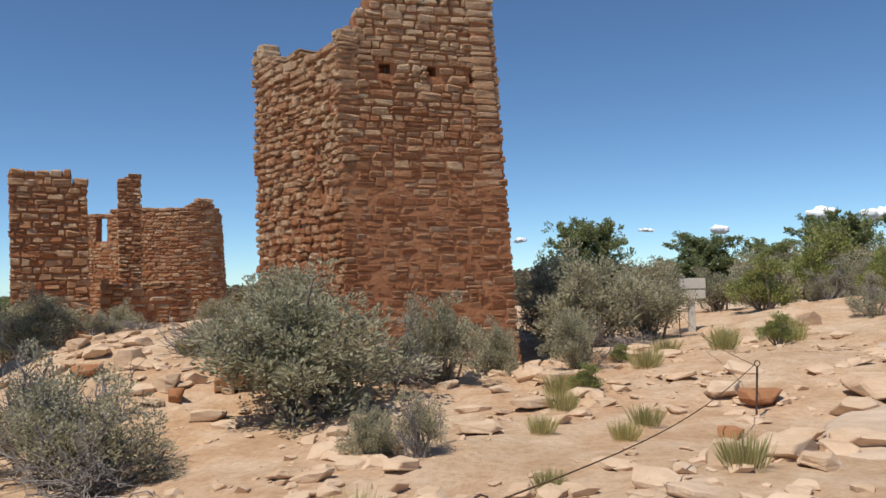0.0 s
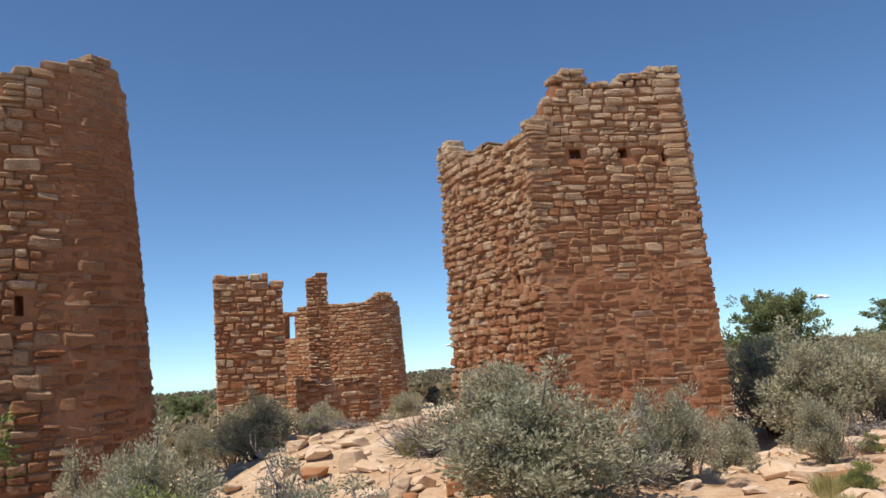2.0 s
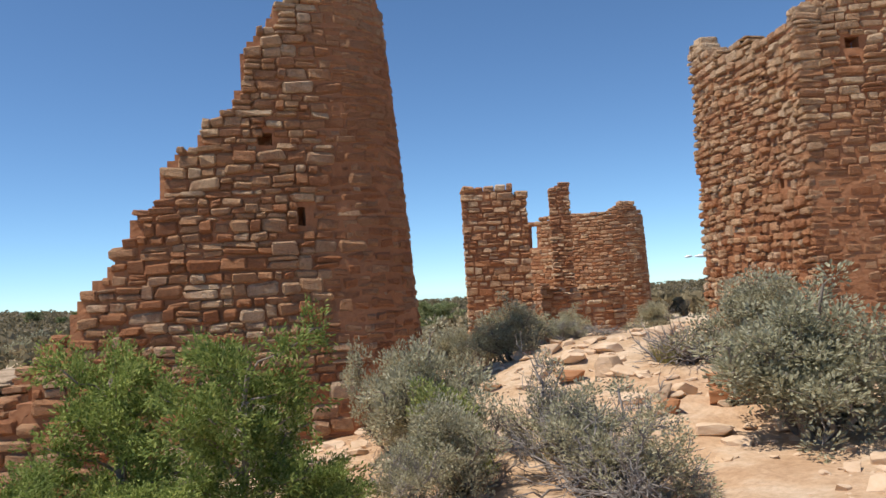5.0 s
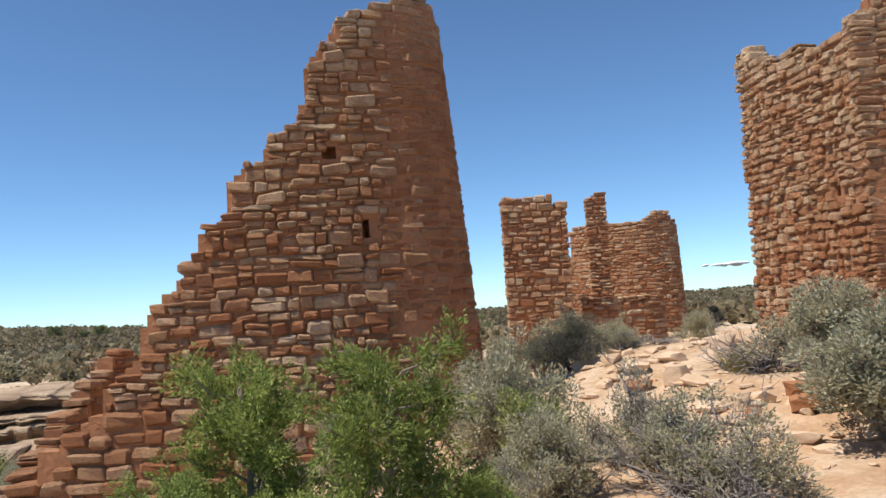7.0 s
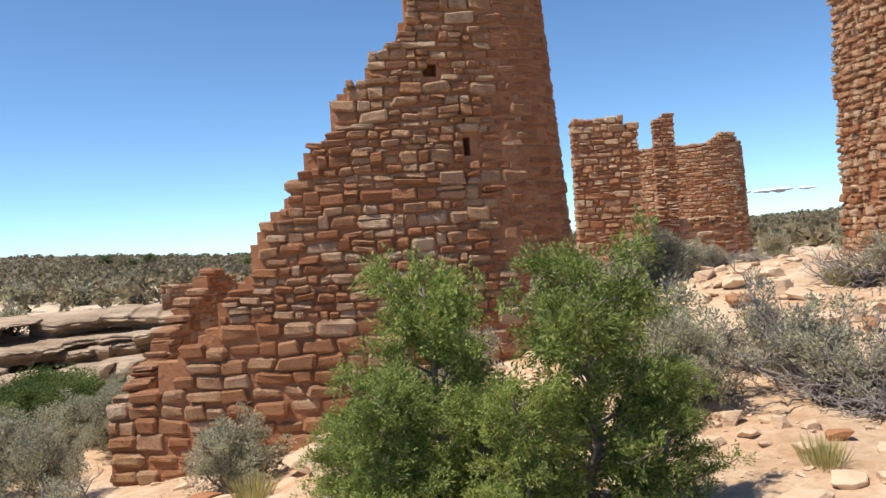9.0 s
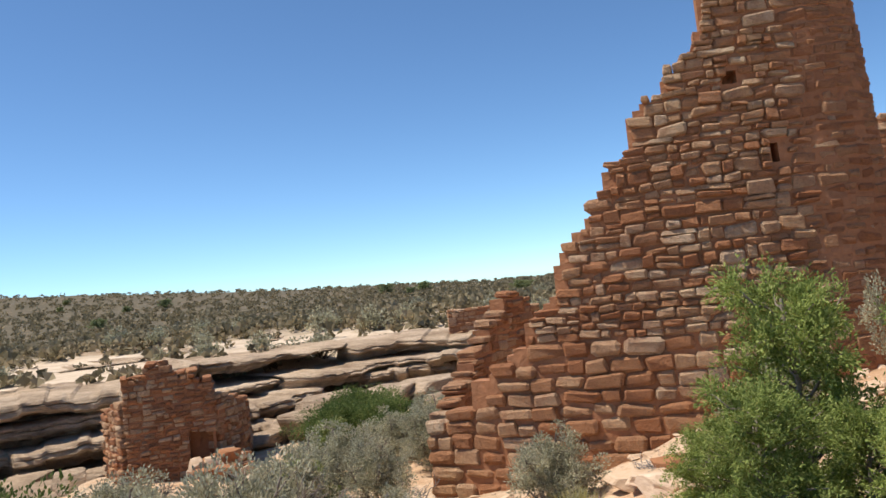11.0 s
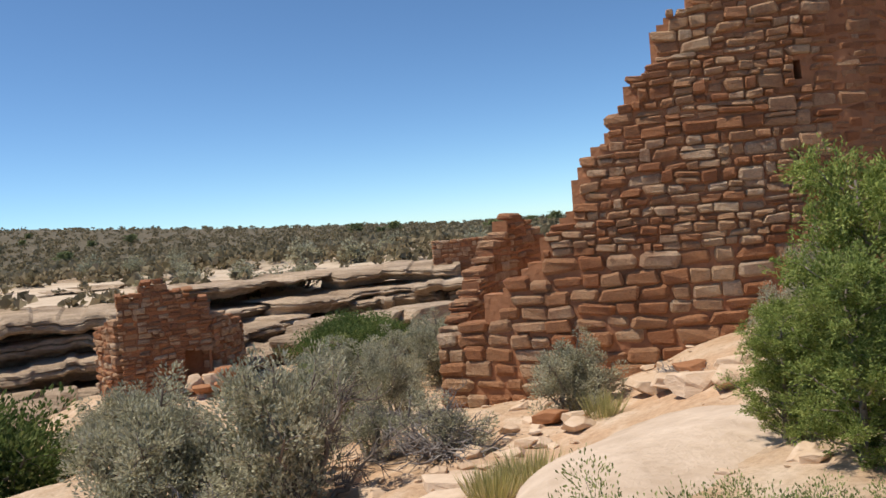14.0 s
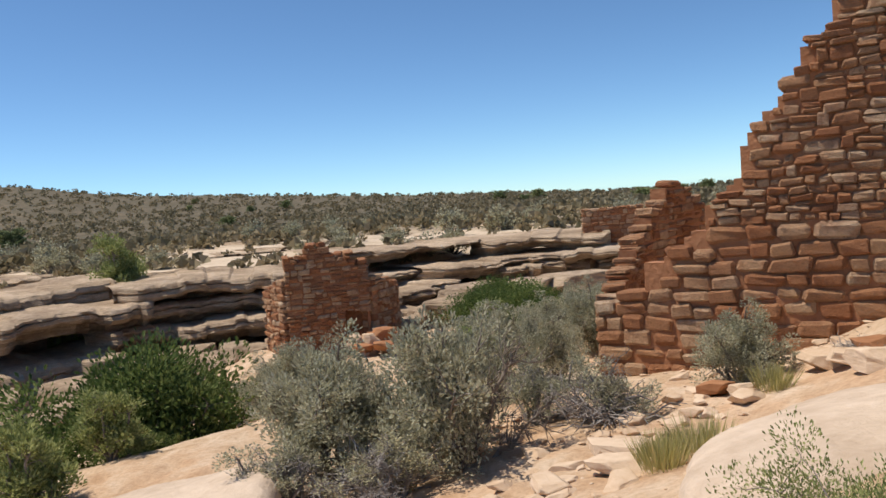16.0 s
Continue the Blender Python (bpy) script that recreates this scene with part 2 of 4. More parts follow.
def land(x, y):
    """Height of the ground: a shelf with a low mound, sloping to a canyon, and the far mesa behind it."""
    x, y = np.asarray(x, float), np.asarray(y, float)
    w = -0.8 * x - 0.35 * y
    near = np.interp(w, (-30, -1, 0.4, 1.2, 3.5, 4.7, 5.4, 6.3, 8.6, 17, 40), (0.2, 0.1, -0.1, -0.25, -0.55, -0.95, -1.25, -1.55, -2.0, -2.7, -3.0))
    near = near + bell(x, y, -4.8, 14, 4.2, 4.0, 0.72) + bell(x, y, -2.2, -2.6, 3.6, 3.6, 0.4) + bell(x, y, -2.2, 7.6, 3.0, 2.4, -0.18) + bell(x, y, 2.5, 16.5, 4, 4, -0.5) + bell(x, y, 12, 16, 7, 7, 0.7)
    # the canyon: it runs behind the small ruin and opens to the left
    rim = -33.0 + 2.0 * np.sin(y * 0.22) + 0.12 * (y - 5)
    head = 1 - smooth(9, 24, y)
    west = smooth(-16.5, -22, x + 0.45 * np.maximum(0, y - 1))
    west = np.maximum(west * (1 - smooth(1.0, 4.5, y)), smooth(-26.5, -28.5, x))
    floor_z = -3.0 - 0.8 * head
    inside = west * head
    z = near * (1 - inside) + floor_z * inside
    far = smooth(rim - 2.0, rim - 5.0, x)
    z = z * (1 - far) + (-1.0 + 0.045 * np.clip(rim - 3 - x, 0, 16)) * far
    # distance
    r = np.hypot(x, y)
    el = np.interp(np.degrees(np.arctan2(-x, y)), RIDGE_AZ, RIDGE_EL)
    crest = 1.5 + np.tan(np.radians(el)) * np.minimum(r, 420) - 0.02 * np.maximum(0, r - 420)
    k = smooth(40, 400, r)
    z = z * (1 - k) + crest * k
    k2 = smooth(45, 120, r)
    return z - 1.2 * k2 * (1 - smooth(220, 400, r))


def rough_land(x, y):
    """The ground with its small unevenness."""
    z = float(land(x, y))
    r = math.hypot(x + 4, y - 4)
    z += 0.16 * noise.noise((x * 0.35, y * 0.35, 1.0)) + 0.05 * noise.noise((x * 1.3, y * 1.3, 5.0))
    if r < 30:
        z += 0.022 * noise.noise((x * 4.1, y * 4.1, 9.0))
        # thin layered ledges of bare rock
        s = noise.noise((x * 0.22 + 3, y * 0.22, 20.0))
        if s > -0.05:
            q = (z + 0.25 * noise.noise((x * 0.6, y * 0.6, 2.0))) / 0.11
            z += 0.08 * min(1, (s + 0.05) * 6) * (min(1, (q % 1) * 3.5) - 0.5)
    else:
        z += 0.6 * min(1, (r - 30) / 120) * noise.noise((x * 0.05, y * 0.05, 3.0))
    return z


def axis(lo, hi, step, far):
    mid = np.arange(lo, hi + step / 2, step)
    up, v, s = [], hi, step
    while v < far:
        s *= 1.09
        v += s
        up.append(v)
    dn, v, s = [], lo, step
    while v > -far:
        s *= 1.09
        v -= s
        dn.append(v)
    return np.concatenate([dn[::-1], mid, up])


def mesh_from(name, verts, faces, mat, flat=False):
    me = bpy.data.meshes.new(name)
    me.from_pydata(verts, [], faces)
    me.materials.append(mat)
    if not flat:
        me.polygons.foreach_set("use_smooth", [True] * len(me.polygons))
    me.update()
    return me


xs, ys = axis(-16, 7, 0.14, 1500), axis(-3, 20, 0.14, 1500)
gv = [(float(x), float(y), rough_land(x, y)) for y in ys for x in xs]
nx = len(xs)
gf = [(j * nx + i, j * nx + i + 1, (j + 1) * nx + i + 1, (j + 1) * nx + i) for j in range(len(ys) - 1) for i in range(nx - 1)]
ground = tagged(new("ground", mesh_from("ground", gv, gf, M_GROUND)), "pale orange sandy desert ground with bare rock ledges", "ground", kind="structure")

# ---- masonry ----


def part(name, me, parent, label="", m=None):
    ob = new(name, me)
    ob.parent = parent
    if m is not None:
        ob.matrix_basis = m
    if label:
        ob["label"] = label
    return ob


def thing(name, label, category, m=None, group=""):
    ob = new(name)
    ob.empty_display_size = 0.3
    if m is not None:
        ob.matrix_basis = m
    return tagged(ob, label, category, group)


def block_verts(rng, lx, ly, lz, r=0.16):
    """A block with blunted, slightly uneven edges: 24 corners."""
    pts = {}
    for sx in (-1, 1):
        for sy in (-1, 1):
            for sz in (-1, 1):
                j = Vector((rng.uniform(-.07, .07), rng.uniform(-.04, .04), rng.uniform(-.105, .105)))
                for a in range(3):
                    v = [sx * 0.5, sy * 0.5, sz * 0.5]
                    for k in range(3):
                        if k != a:
                            v[k] *= 1 - 2 * r * (lz / (lx, ly, lz)[k]) * rng.uniform(0.7, 1.3)
                    pts[sx, sy, sz, a] = ((v[0] + j.x) * lx, (v[1] + j.y) * ly, (v[2] + j.z) * lz)
    return pts


def block_faces():
    keys = [(sx, sy, sz, a) for sx in (-1, 1) for sy in (-1, 1) for sz in (-1, 1) for a in range(3)]
    idx = {k: i for i, k in enumerate(keys)}
    faces = []

    def add(ks):
        c = [Vector(k[:3]) for k in ks]
        n = (c[1] - c[0]).cross(c[2] - c[1]) if len(set(k[:3] for k in ks)) > 2 else None
        faces.append([idx[k] for k in ks])

    for a in range(3):
        b, c = [(1, 2), (2, 0), (0, 1)][a]
        for s in (-1, 1):
            ring = []
            for u, v in ((-1, -1), (1, -1), (1, 1), (-1, 1)):
                k = [0, 0, 0]
                k[a], k[b], k[c] = s, u, v
                ring.append((*k, a))
            add(ring if s > 0 else ring[::-1])
    for a in range(3):                       # edges along axis a
        b, c = [(1, 2), (2, 0), (0, 1)][a]
        for u in (-1, 1):
            for v in (-1, 1):
                def key(sa, ax):
                    k = [0, 0, 0]
                    k[a], k[b], k[c] = sa, u, v
                    return (*k, ax)
                ring = [key(-1, b), key(1, b), key(1, c), key(-1, c)]
                add(ring if u * v < 0 else ring[::-1])
    for sx in (-1, 1):
        for sy in (-1, 1):
            for sz in (-1, 1):
                ring = [(sx, sy, sz, 0), (sx, sy, sz, 1), (sx, sy, sz, 2)]
                add(ring if sx * sy * sz > 0 else ring[::-1])
    return keys, faces


BK, BF = block_faces()
_rng = random.Random(11)
BLOCK_SHAPES = []
for _ in range(32):
    shape = block_verts(_rng, 0.36, 0.4, 0.18, _rng.uniform(0.12, 0.28))
    BLOCK_SHAPES.append([shape[k] for k in BK])
BLOCK_MESHES = [mesh_from("block", v, BF, M_STONE, True) for v in BLOCK_SHAPES]
MUDDY_MESHES = [mesh_from("block", v, BF, M_MUDDY, True) for v in BLOCK_SHAPES]


class Curve:
    """A smooth line through plan points, by length."""

    def __init__(self, pts, n=160):
        p = np.array(pts, float)
        q = np.vstack([2 * p[0] - p[1], p, 2 * p[-1] - p[-2]])
        out = []
        for i in range(len(p) - 1):
            a, b, c, d = q[i:i + 4]
            for t in np.linspace(0, 1, n // (len(p) - 1), endpoint=False):
                out.append(0.5 * (2 * b + (c - a) * t + (2 * a - 5 * b + 4 * c - d) * t * t + (3 * b - a - 3 * c + d) * t ** 3))
        out.append(p[-1])
        self.p = np.array(out)
        self.s = np.concatenate([[0], np.cumsum(np.hypot(*np.diff(self.p, axis=0).T))])
        self.length = float(self.s[-1])

    def at(self, s):
        x, y = np.interp(s, self.s, self.p[:, 0]), np.interp(s, self.s, self.p[:, 1])
        e = 0.12
        x1, y1 = np.interp(s + e, self.s, self.p[:, 0]), np.interp(s + e, self.s, self.p[:, 1])
        x0, y0 = np.interp(s - e, self.s, self.p[:, 0]), np.interp(s - e, self.s, self.p[:, 1])
        d = math.hypot(x1 - x0, y1 - y0) or 1
        tx, ty = (x1 - x0) / d, (y1 - y0) / d
        return float(x), float(y), float(tx), float(ty)


def masonry(owner, pts, top, base, seed, thick=0.42, batter=0.03, course=(0.13, 0.24), length=(0.13, 0.42), holes=(), pieces=300, stretch=(0, 99), core=True, tilt=0.0, uneven=1.0, z_ref=0.0, closed=True, inset=0.028, big_below=-99, flush=None, lean_end=0.0):
    """A stone wall on a plan line (its outer face; the wall lies to the left of the line's direction), course by course, to the broken top line."""
    rng = random.Random(seed)
    line = Curve(pts)
    ts, tz = np.array(top).T
    bs, bz = np.array(base).T

    def place(s, z, inward):
        x, y, tx, ty = line.at(s)
        k = inward + batter * (z - z_ref)
        return x - ty * k, y + tx * k, tx, ty

    zlo, zhi = bz.min(), tz.max()
    bare, coated, count = ([], []), ([], []), 0
    z = zlo
    while z < zhi:
        big = z < big_below
        h = rng.uniform(0.19, 0.29) if big else rng.uniform(*course)
        s, end = 0.0, line.length - lean_end * (z - z_ref)
        while s < end - 0.08:
            l = rng.uniform(0.28, 0.66) if big else rng.uniform(*length) * (1.25 if h > 0.2 else 1)
            if s == 0:
                l *= rng.uniform(0.6, 1.1)
            if end - s - l < 0.12:
                l = end - s + rng.uniform(-0.02, 0.025)
            if l < 0.06:
                break
            m = s + l / 2
            calm = flush(m, z) if flush else 0.0
            own = uneven * (1 - 0.75 * calm)
            muddy = rng.random() < calm
            wave = (0.06 * noise.noise((m * 0.7, z * 0.9, seed)) + 0.03 * noise.noise((m * 2.3, z * 2.0, seed))) * min(1.3, uneven) + tilt * m
            zc = z + h / 2 + wave
            ok = np.interp(m, bs, bz) - 0.15 < zc and zc + h * 0.3 < np.interp(m, ts, tz)
            for hs, hz, hw, hh in holes:
                if abs(m - hs) < (l + hw) / 2 and abs(zc - hz) < (h + hh) / 2 - 0.02:
                    # trim the block at the hole's side
                    if m < hs and hs - hw / 2 - s > 0.1:
                        l = hs - hw / 2 - s
                        m = s + l / 2
                    else:
                        ok = False
            if ok and zc + h * 0.3 < np.interp(m - 0.32 * l, ts, tz):
                split = rng.uniform(0.35, 0.65) if h > 0.15 and not big and rng.random() < 0.25 else 0
                for q0, q1 in (((0, split), (split, 1)) if split else ((0, 1),)):
                    zq, hq = zc + h * ((q0 + q1) / 2 - 0.5), h * (q1 - q0)
                    x, y, tx, ty = place(m, zq, thick / 2 - rng.uniform(-0.02, 0.03) * own)
                    hh = hq * rng.uniform(0.84, 0.98) - 0.006
                    if rng.random() < 0.12 * own:
                        hh *= rng.uniform(0.65, 0.9)
                    ll = l - rng.uniform(0.008, 0.036)
                    mat = Matrix.LocRotScale((x, y, zq), Euler((rng.uniform(-.05, .05) * own, rng.uniform(-.06, .06) * own, math.atan2(ty, tx) + rng.uniform(-.06, .06) * own)),
                                             (ll / 0.36, (thick + 0.02) / 0.4, hh / 0.18))
                    k = rng.randrange(len(BLOCK_MESHES))
                    if count < pieces and stretch[0] <= m <= stretch[1]:
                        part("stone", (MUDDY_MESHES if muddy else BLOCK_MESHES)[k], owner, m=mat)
                        count += 1
                    else:
                        verts, faces = coated if muddy else bare
                        o = len(verts)
                        verts += [tuple(mat @ Vector(v)) for v in BLOCK_SHAPES[k]]
                        faces += [[o + i for i in f] for f in BF]
            s += l
        z += h
    for (verts, faces), mat in ((bare, M_STONES), (coated, M_MUDDIES)):
        if verts:
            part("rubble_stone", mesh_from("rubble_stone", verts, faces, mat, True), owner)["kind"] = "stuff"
    # mud core between the blocks
    ds, dz = 0.12, 0.1
    ns, nz = int(line.length / ds), int((zhi - zlo) / dz) + 1

    def solid(i, j):
        if not (0 <= i < ns and 0 <= j < nz):
            return False
        s, zc = (i + 0.5) * ds, zlo + (j + 0.5) * dz
        if not (np.interp(s, bs, bz) - 0.3 < zc < np.interp(s, ts, tz) - 0.22):
            return False
        return not any(abs(s - hs) < hw / 2 + 0.04 and abs(zc - hz) < hh / 2 + 0.03 for hs, hz, hw, hh in holes)

    cv, cf, seen = [], [], {}

    def vert(i, j, side):
        key = (i, j, side)
        if key not in seen:
            zc = zlo + j * dz
            sc = min(max(i * ds, 0.05), line.length - 0.05 - lean_end * (zc - z_ref))
            calm = flush(sc, zc) if flush else 0.0
            deep = inset * (1 - 0.9 * calm) - 0.006 * calm + (0.016 + 0.014 * calm) * noise.noise((sc * 2.1, zc * 2.6, seed + 40))
            x, y, _, _ = place(sc, zc, deep if side == 0 else thick - inset)
            seen[key] = len(cv)
            cv.append((x, y, zc))
        return seen[key]

    for i in range(ns):
        for j in range(nz):
            if solid(i, j):
                cf.append([vert(i, j, 0), vert(i + 1, j, 0), vert(i + 1, j + 1, 0), vert(i, j + 1, 0)])
                cf.append([vert(i, j, 1), vert(i, j + 1, 1), vert(i + 1, j + 1, 1), vert(i + 1, j, 1)])
                if not solid(i - 1, j):
                    cf.append([vert(i, j, 0), vert(i, j + 1, 0), vert(i, j + 1, 1), vert(i, j, 1)])
                if not solid(i + 1, j):
                    cf.append([vert(i + 1, j, 0), vert(i + 1, j, 1), vert(i + 1, j + 1, 1), vert(i + 1, j + 1, 0)])
                if not solid(i, j - 1):
                    cf.append([vert(i, j, 0), vert(i, j, 1), vert(i + 1, j, 1), vert(i + 1, j, 0)])
                if not solid(i, j + 1):
                    cf.append([vert(i, j + 1, 0), vert(i + 1, j + 1, 0), vert(i + 1, j + 1, 1), vert(i, j + 1, 1)])
    for hs, hz, hw, hh in (holes if closed else ()):
        nv = []
        for inward in (thick - 0.06, thick - 0.01):
            for zz in (hz - hh / 2 - 0.08, hz + hh / 2 + 0.08):
                for ss in (hs - hw / 2 - 0.08, hs + hw / 2 + 0.08):
                    x, y, _, _ = place(ss, zz, inward)
                    nv.append((x, y, zz))
        part("niche_back", mesh_from("niche_back", nv, [[0, 1, 3, 2], [4, 6, 7, 5], [0, 4, 5, 1], [2, 3, 7, 6], [0, 2, 6, 4], [1, 5, 7, 3]], M_MORTAR, True), owner)
    if core and cf:
        part("mortar", mesh_from("mortar", cv, cf, M_MORTAR, True), owner, "rusty red mud mortar core")


# the tower with a stepped broken flank
stepped = thing("ruined_tower", "red sandstone round tower ruin with a stepped broken wall", "tower ruin", group="pueblo towers")
masonry(stepped, [(-14.05, 6.5), (-13.0, 6.85), (-12.0, 7.25), (-10.9, 7.75), (-9.9, 8.35), (-9.0, 9.0), (-8.25, 9.76), (-7.76, 10.48), (-7.68, 11.38), (-8.3, 12.3), (-9.6, 12.8)],
        [(0, -0.7), (0.5, -0.6), (0.95, -0.35), (1.0, 0.15), (1.65, 0.2), (1.7, 0.5), (2.0, 0.65), (2.05, 1.0), (2.4, 1.05), (2.45, 1.3), (2.65, 1.5), (2.72, 2.05), (2.95, 2.1), (3.0, 2.35), (3.25, 2.5), (3.35, 2.75), (3.6, 2.85), (3.65, 3.35), (4.0, 3.45), (4.1, 4.05), (4.2, 4.25), (4.6, 4.3), (4.7, 4.6), (4.9, 4.8), (5.2, 4.95), (5.35, 5.35), (5.45, 5.95), (5.65, 6.2), (5.9, 6.3), (5.96, 6.68), (6.6, 6.8), (6.7, 6.95), (7.3, 6.98), (7.4, 7.12), (8.2, 7.1), (8.6, 6.7), (9.0, 5.0), (9.7, 3.6), (11, 2.6)],
        [(0, -2.3), (2, -2.0), (5, -0.9), (7, -0.4), (11, 0.0)], 3, batter=0.068, inset=0.05, holes=[(6.3, 3.07, 0.15, 0.24), (5.78, 4.28, 0.12, 0.17)], stretch=(0, 6.5), pieces=300, course=(0.10, 0.23), uneven=1.25, big_below=0.25,
        flush=lambda s, z: min(1, max(0, (s - 6.3) / 0.7)))
masonry(stepped, [(-9.6, 12.8), (-11.0, 12.9), (-12.6, 12.6)], [(0, 2.6), (0.8, 2.2), (1.6, 1.2), (3, 0.4)], [(0, -0.3), (3, -1.0)], 4, batter=0.06, pieces=0)
masonry(stepped, [(-16.5, 11.9), (-16.35, 10.4), (-15.6, 8.6), (-14.45, 6.9)], [(0, 0.7), (0.4, 1.05), (0.9, 1.4), (1.5, 1.3), (1.6, 0.9), (2.4, 0.7), (2.5, 0.4), (3.4, 0.2), (3.5, -0.2), (4.4, -0.4), (5.5, -0.8)], [(0, -2.4), (6, -2.4)], 5, pieces=0, course=(0.13, 0.22))

# the tall square-cornered tower
tall = thing("ruined_tower", "tall red sandstone tower ruin with a squared corner", "tower ruin", group="pueblo towers")
masonry(tall, [(-1.72, 14.7), (-0.6, 15.15), (0.5, 15.6), (1.66, 16.06)],
        [(0, 6.45), (0.3, 6.5), (0.35, 6.85), (0.6, 6.95), (0.62, 7.3), (0.8, 7.35), (0.85, 7.5), (1.3, 7.52), (1.38, 7.3), (1.9, 7.25), (2.0, 7.36), (2.5, 7.36), (2.6, 7.5), (3.7, 7.52)],
        [(0, -0.4), (3.7, -0.6)], 6, batter=0.028, z_ref=-0.2, holes=[(0.94, 5.66, 0.1, 0.14), (1.92, 5.66, 0.1, 0.14), (2.82, 5.63, 0.12, 0.17)], pieces=300, course=(0.11, 0.22), length=(0.14, 0.44), uneven=1.1, inset=0.04, lean_end=0.04,
        flush=lambda s, z: 0.92 * min(1, max(0, (5.4 - z) / 2.2)))
masonry(tall, [(-4.25, 18.3), (-3.6, 17.2), (-2.95, 16.5), (-2.3, 15.7), (-1.72, 14.78)],
        [(0, 7.0), (0.6, 7.05), (1.0, 6.75), (1.7, 6.4), (2.0, 6.45), (2.3, 6.6), (2.8, 6.35), (3.1, 6.2), (3.5, 6.35), (4.3, 6.45)],
        [(0, 0.0), (4.4, -0.2)], 7, batter=0.0, holes=[(3.3, 3.42, 0.13, 0.13)], pieces=0, uneven=1.9, course=(0.11, 0.22), length=(0.14, 0.34), inset=0.04)
masonry(tall, [(1.62, 16.12), (0.9, 18.0), (-0.4, 19.6), (-2.2, 20.1), (-3.9, 19.4), (-4.25, 18.3)], [(0, 7.3), (3, 6.5), (8, 6.7)], [(0, -0.4), (8, -0.2)], 8, pieces=0, batter=0.066, uneven=0.6)

# the far ruin with a pier and a curved wall
far_ruin = thing("ruined_house", "roofless red sandstone house ruin with a standing pier", "house ruin", group="pueblo towers")
masonry(far_ruin, [(-11.8, 21.3), (-10.9, 21.75), (-10.0, 22.15)], [(0, 4.95), (1.5, 4.9), (1.6, 4.7), (2, 4.7)], [(0, 0.0), (2, 0.0)], 9, thick=0.9, pieces=120, batter=0.0)
masonry(far_ruin, [(-15.0, 30.6), (-13.2, 30.2), (-11.9, 30.15), (-10.5, 30.3), (-9.5, 30.7), (-8.9, 31.5), (-9.2, 33.2)], [(0, 4.45), (2.2, 4.5), (3, 4.6), (5.4, 4.65), (5.5, 4.95), (6.2, 5.0), (6.5, 4.6), (8, 4.4)], [(0, 0.0), (9, 0.0)], 10, pieces=0, batter=0.04, holes=[(1.75, 3.75, 0.4, 0.8)], course=(0.1, 0.18), closed=False)
masonry(far_ruin, [(-10.75, 25.95), (-10.05, 26.22)], [(0, 5.25), (0.2, 5.3), (0.25, 5.45), (1.1, 5.42)], [(0, 0.0), (1.1, 0.0)], 12, thick=0.8, pieces=120, batter=0.02, course=(0.1, 0.19), length=(0.2, 0.5), uneven=1.1)
masonry(far_ruin, [(-10.05, 23.0), (-9.2, 23.4), (-8.2, 24.1), (-7.9, 24.8)], [(0, 1.9), (0.8, 1.6), (2.5, 1.7)], [(0, 0.0), (3, 0.0)], 13, pieces=0)

# the small ruin on the canyon edge
small = thing("ruined_wall", "small crumbling red sandstone house ruin on the canyon edge", "house ruin", group="pueblo towers")
masonry(small, [(-24.08, 4.5), (-23.8, 5.2), (-23.4, 6.1), (-23.17, 6.6)], [(0, 0.1), (0.25, 0.2), (0.5, 0.15), (0.6, 0.4), (1.2, 0.4), (1.3, 0.12), (1.8, 0.1), (1.9, -0.05), (2.8, -0.1)], [(0, -3.2), (3, -3.0)], 14, pieces=300, course=(0.1, 0.18), length=(0.14, 0.36), thick=0.55, uneven=1.4, inset=0.03, holes=[(1.85, -2.05, 0.55, 0.95)])
masonry(small, [(-26.0, 4.6), (-25.1, 4.5), (-24.12, 4.46)], [(0, -0.8), (2, -0.4)], [(0, -3.3), (2.2, -3.2)], 15, pieces=0, uneven=1.8)
masonry(small, [(-23.17, 6.62), (-24.0, 7.8), (-25.2, 8.4)], [(0, -0.5), (2, -1.0)], [(0, -3), (3, -3)], 16, pieces=0)
masonry(small, [(-23.05, 6.55), (-22.3, 6.4), (-21.6, 6.6)], [(0, -1.9), (0.5, -2.2), (1.4, -2.5)], [(0, -3.2), (1.4, -3.2)], 17, pieces=0, uneven=2.0)

# a low square ruin across the draw
low_ruin = thing("ruined_wall", "low dark red sandstone wall remnant", "wall ruin", group="pueblo towers")
masonry(low_ruin, [(-30.9, 21.2), (-30.0, 22.3), (-29.2, 23.4)], [(0, 0.35), (2.8, 0.45)], [(0, -2.0), (3, -2.0)], 18, pieces=0)

# ---- plants ----


def tube(verts, faces, path, r0, r1, sides=4):
    """A tapering limb along a path."""
    n = len(path)
    start = len(verts)
    for i, p in enumerate(path):
        d = (path[min(i + 1, n - 1)] - path[max(i - 1, 0)]).normalized()
        a = d.orthogonal().normalized()
        b = d.cross(a)
        r = r0 + (r1 - r0) * i / (n - 1)
        for k in range(sides):
            t = 2 * math.pi * k / sides
            verts.append(tuple(p + (a * math.cos(t) + b * math.sin(t)) * r))
    for i in range(n - 1):
        for k in range(sides):
            k2 = (k + 1) % sides
            faces.append([start + i * sides + k, start + i * sides + k2, start + (i + 1) * sides + k2, start + (i + 1) * sides + k])


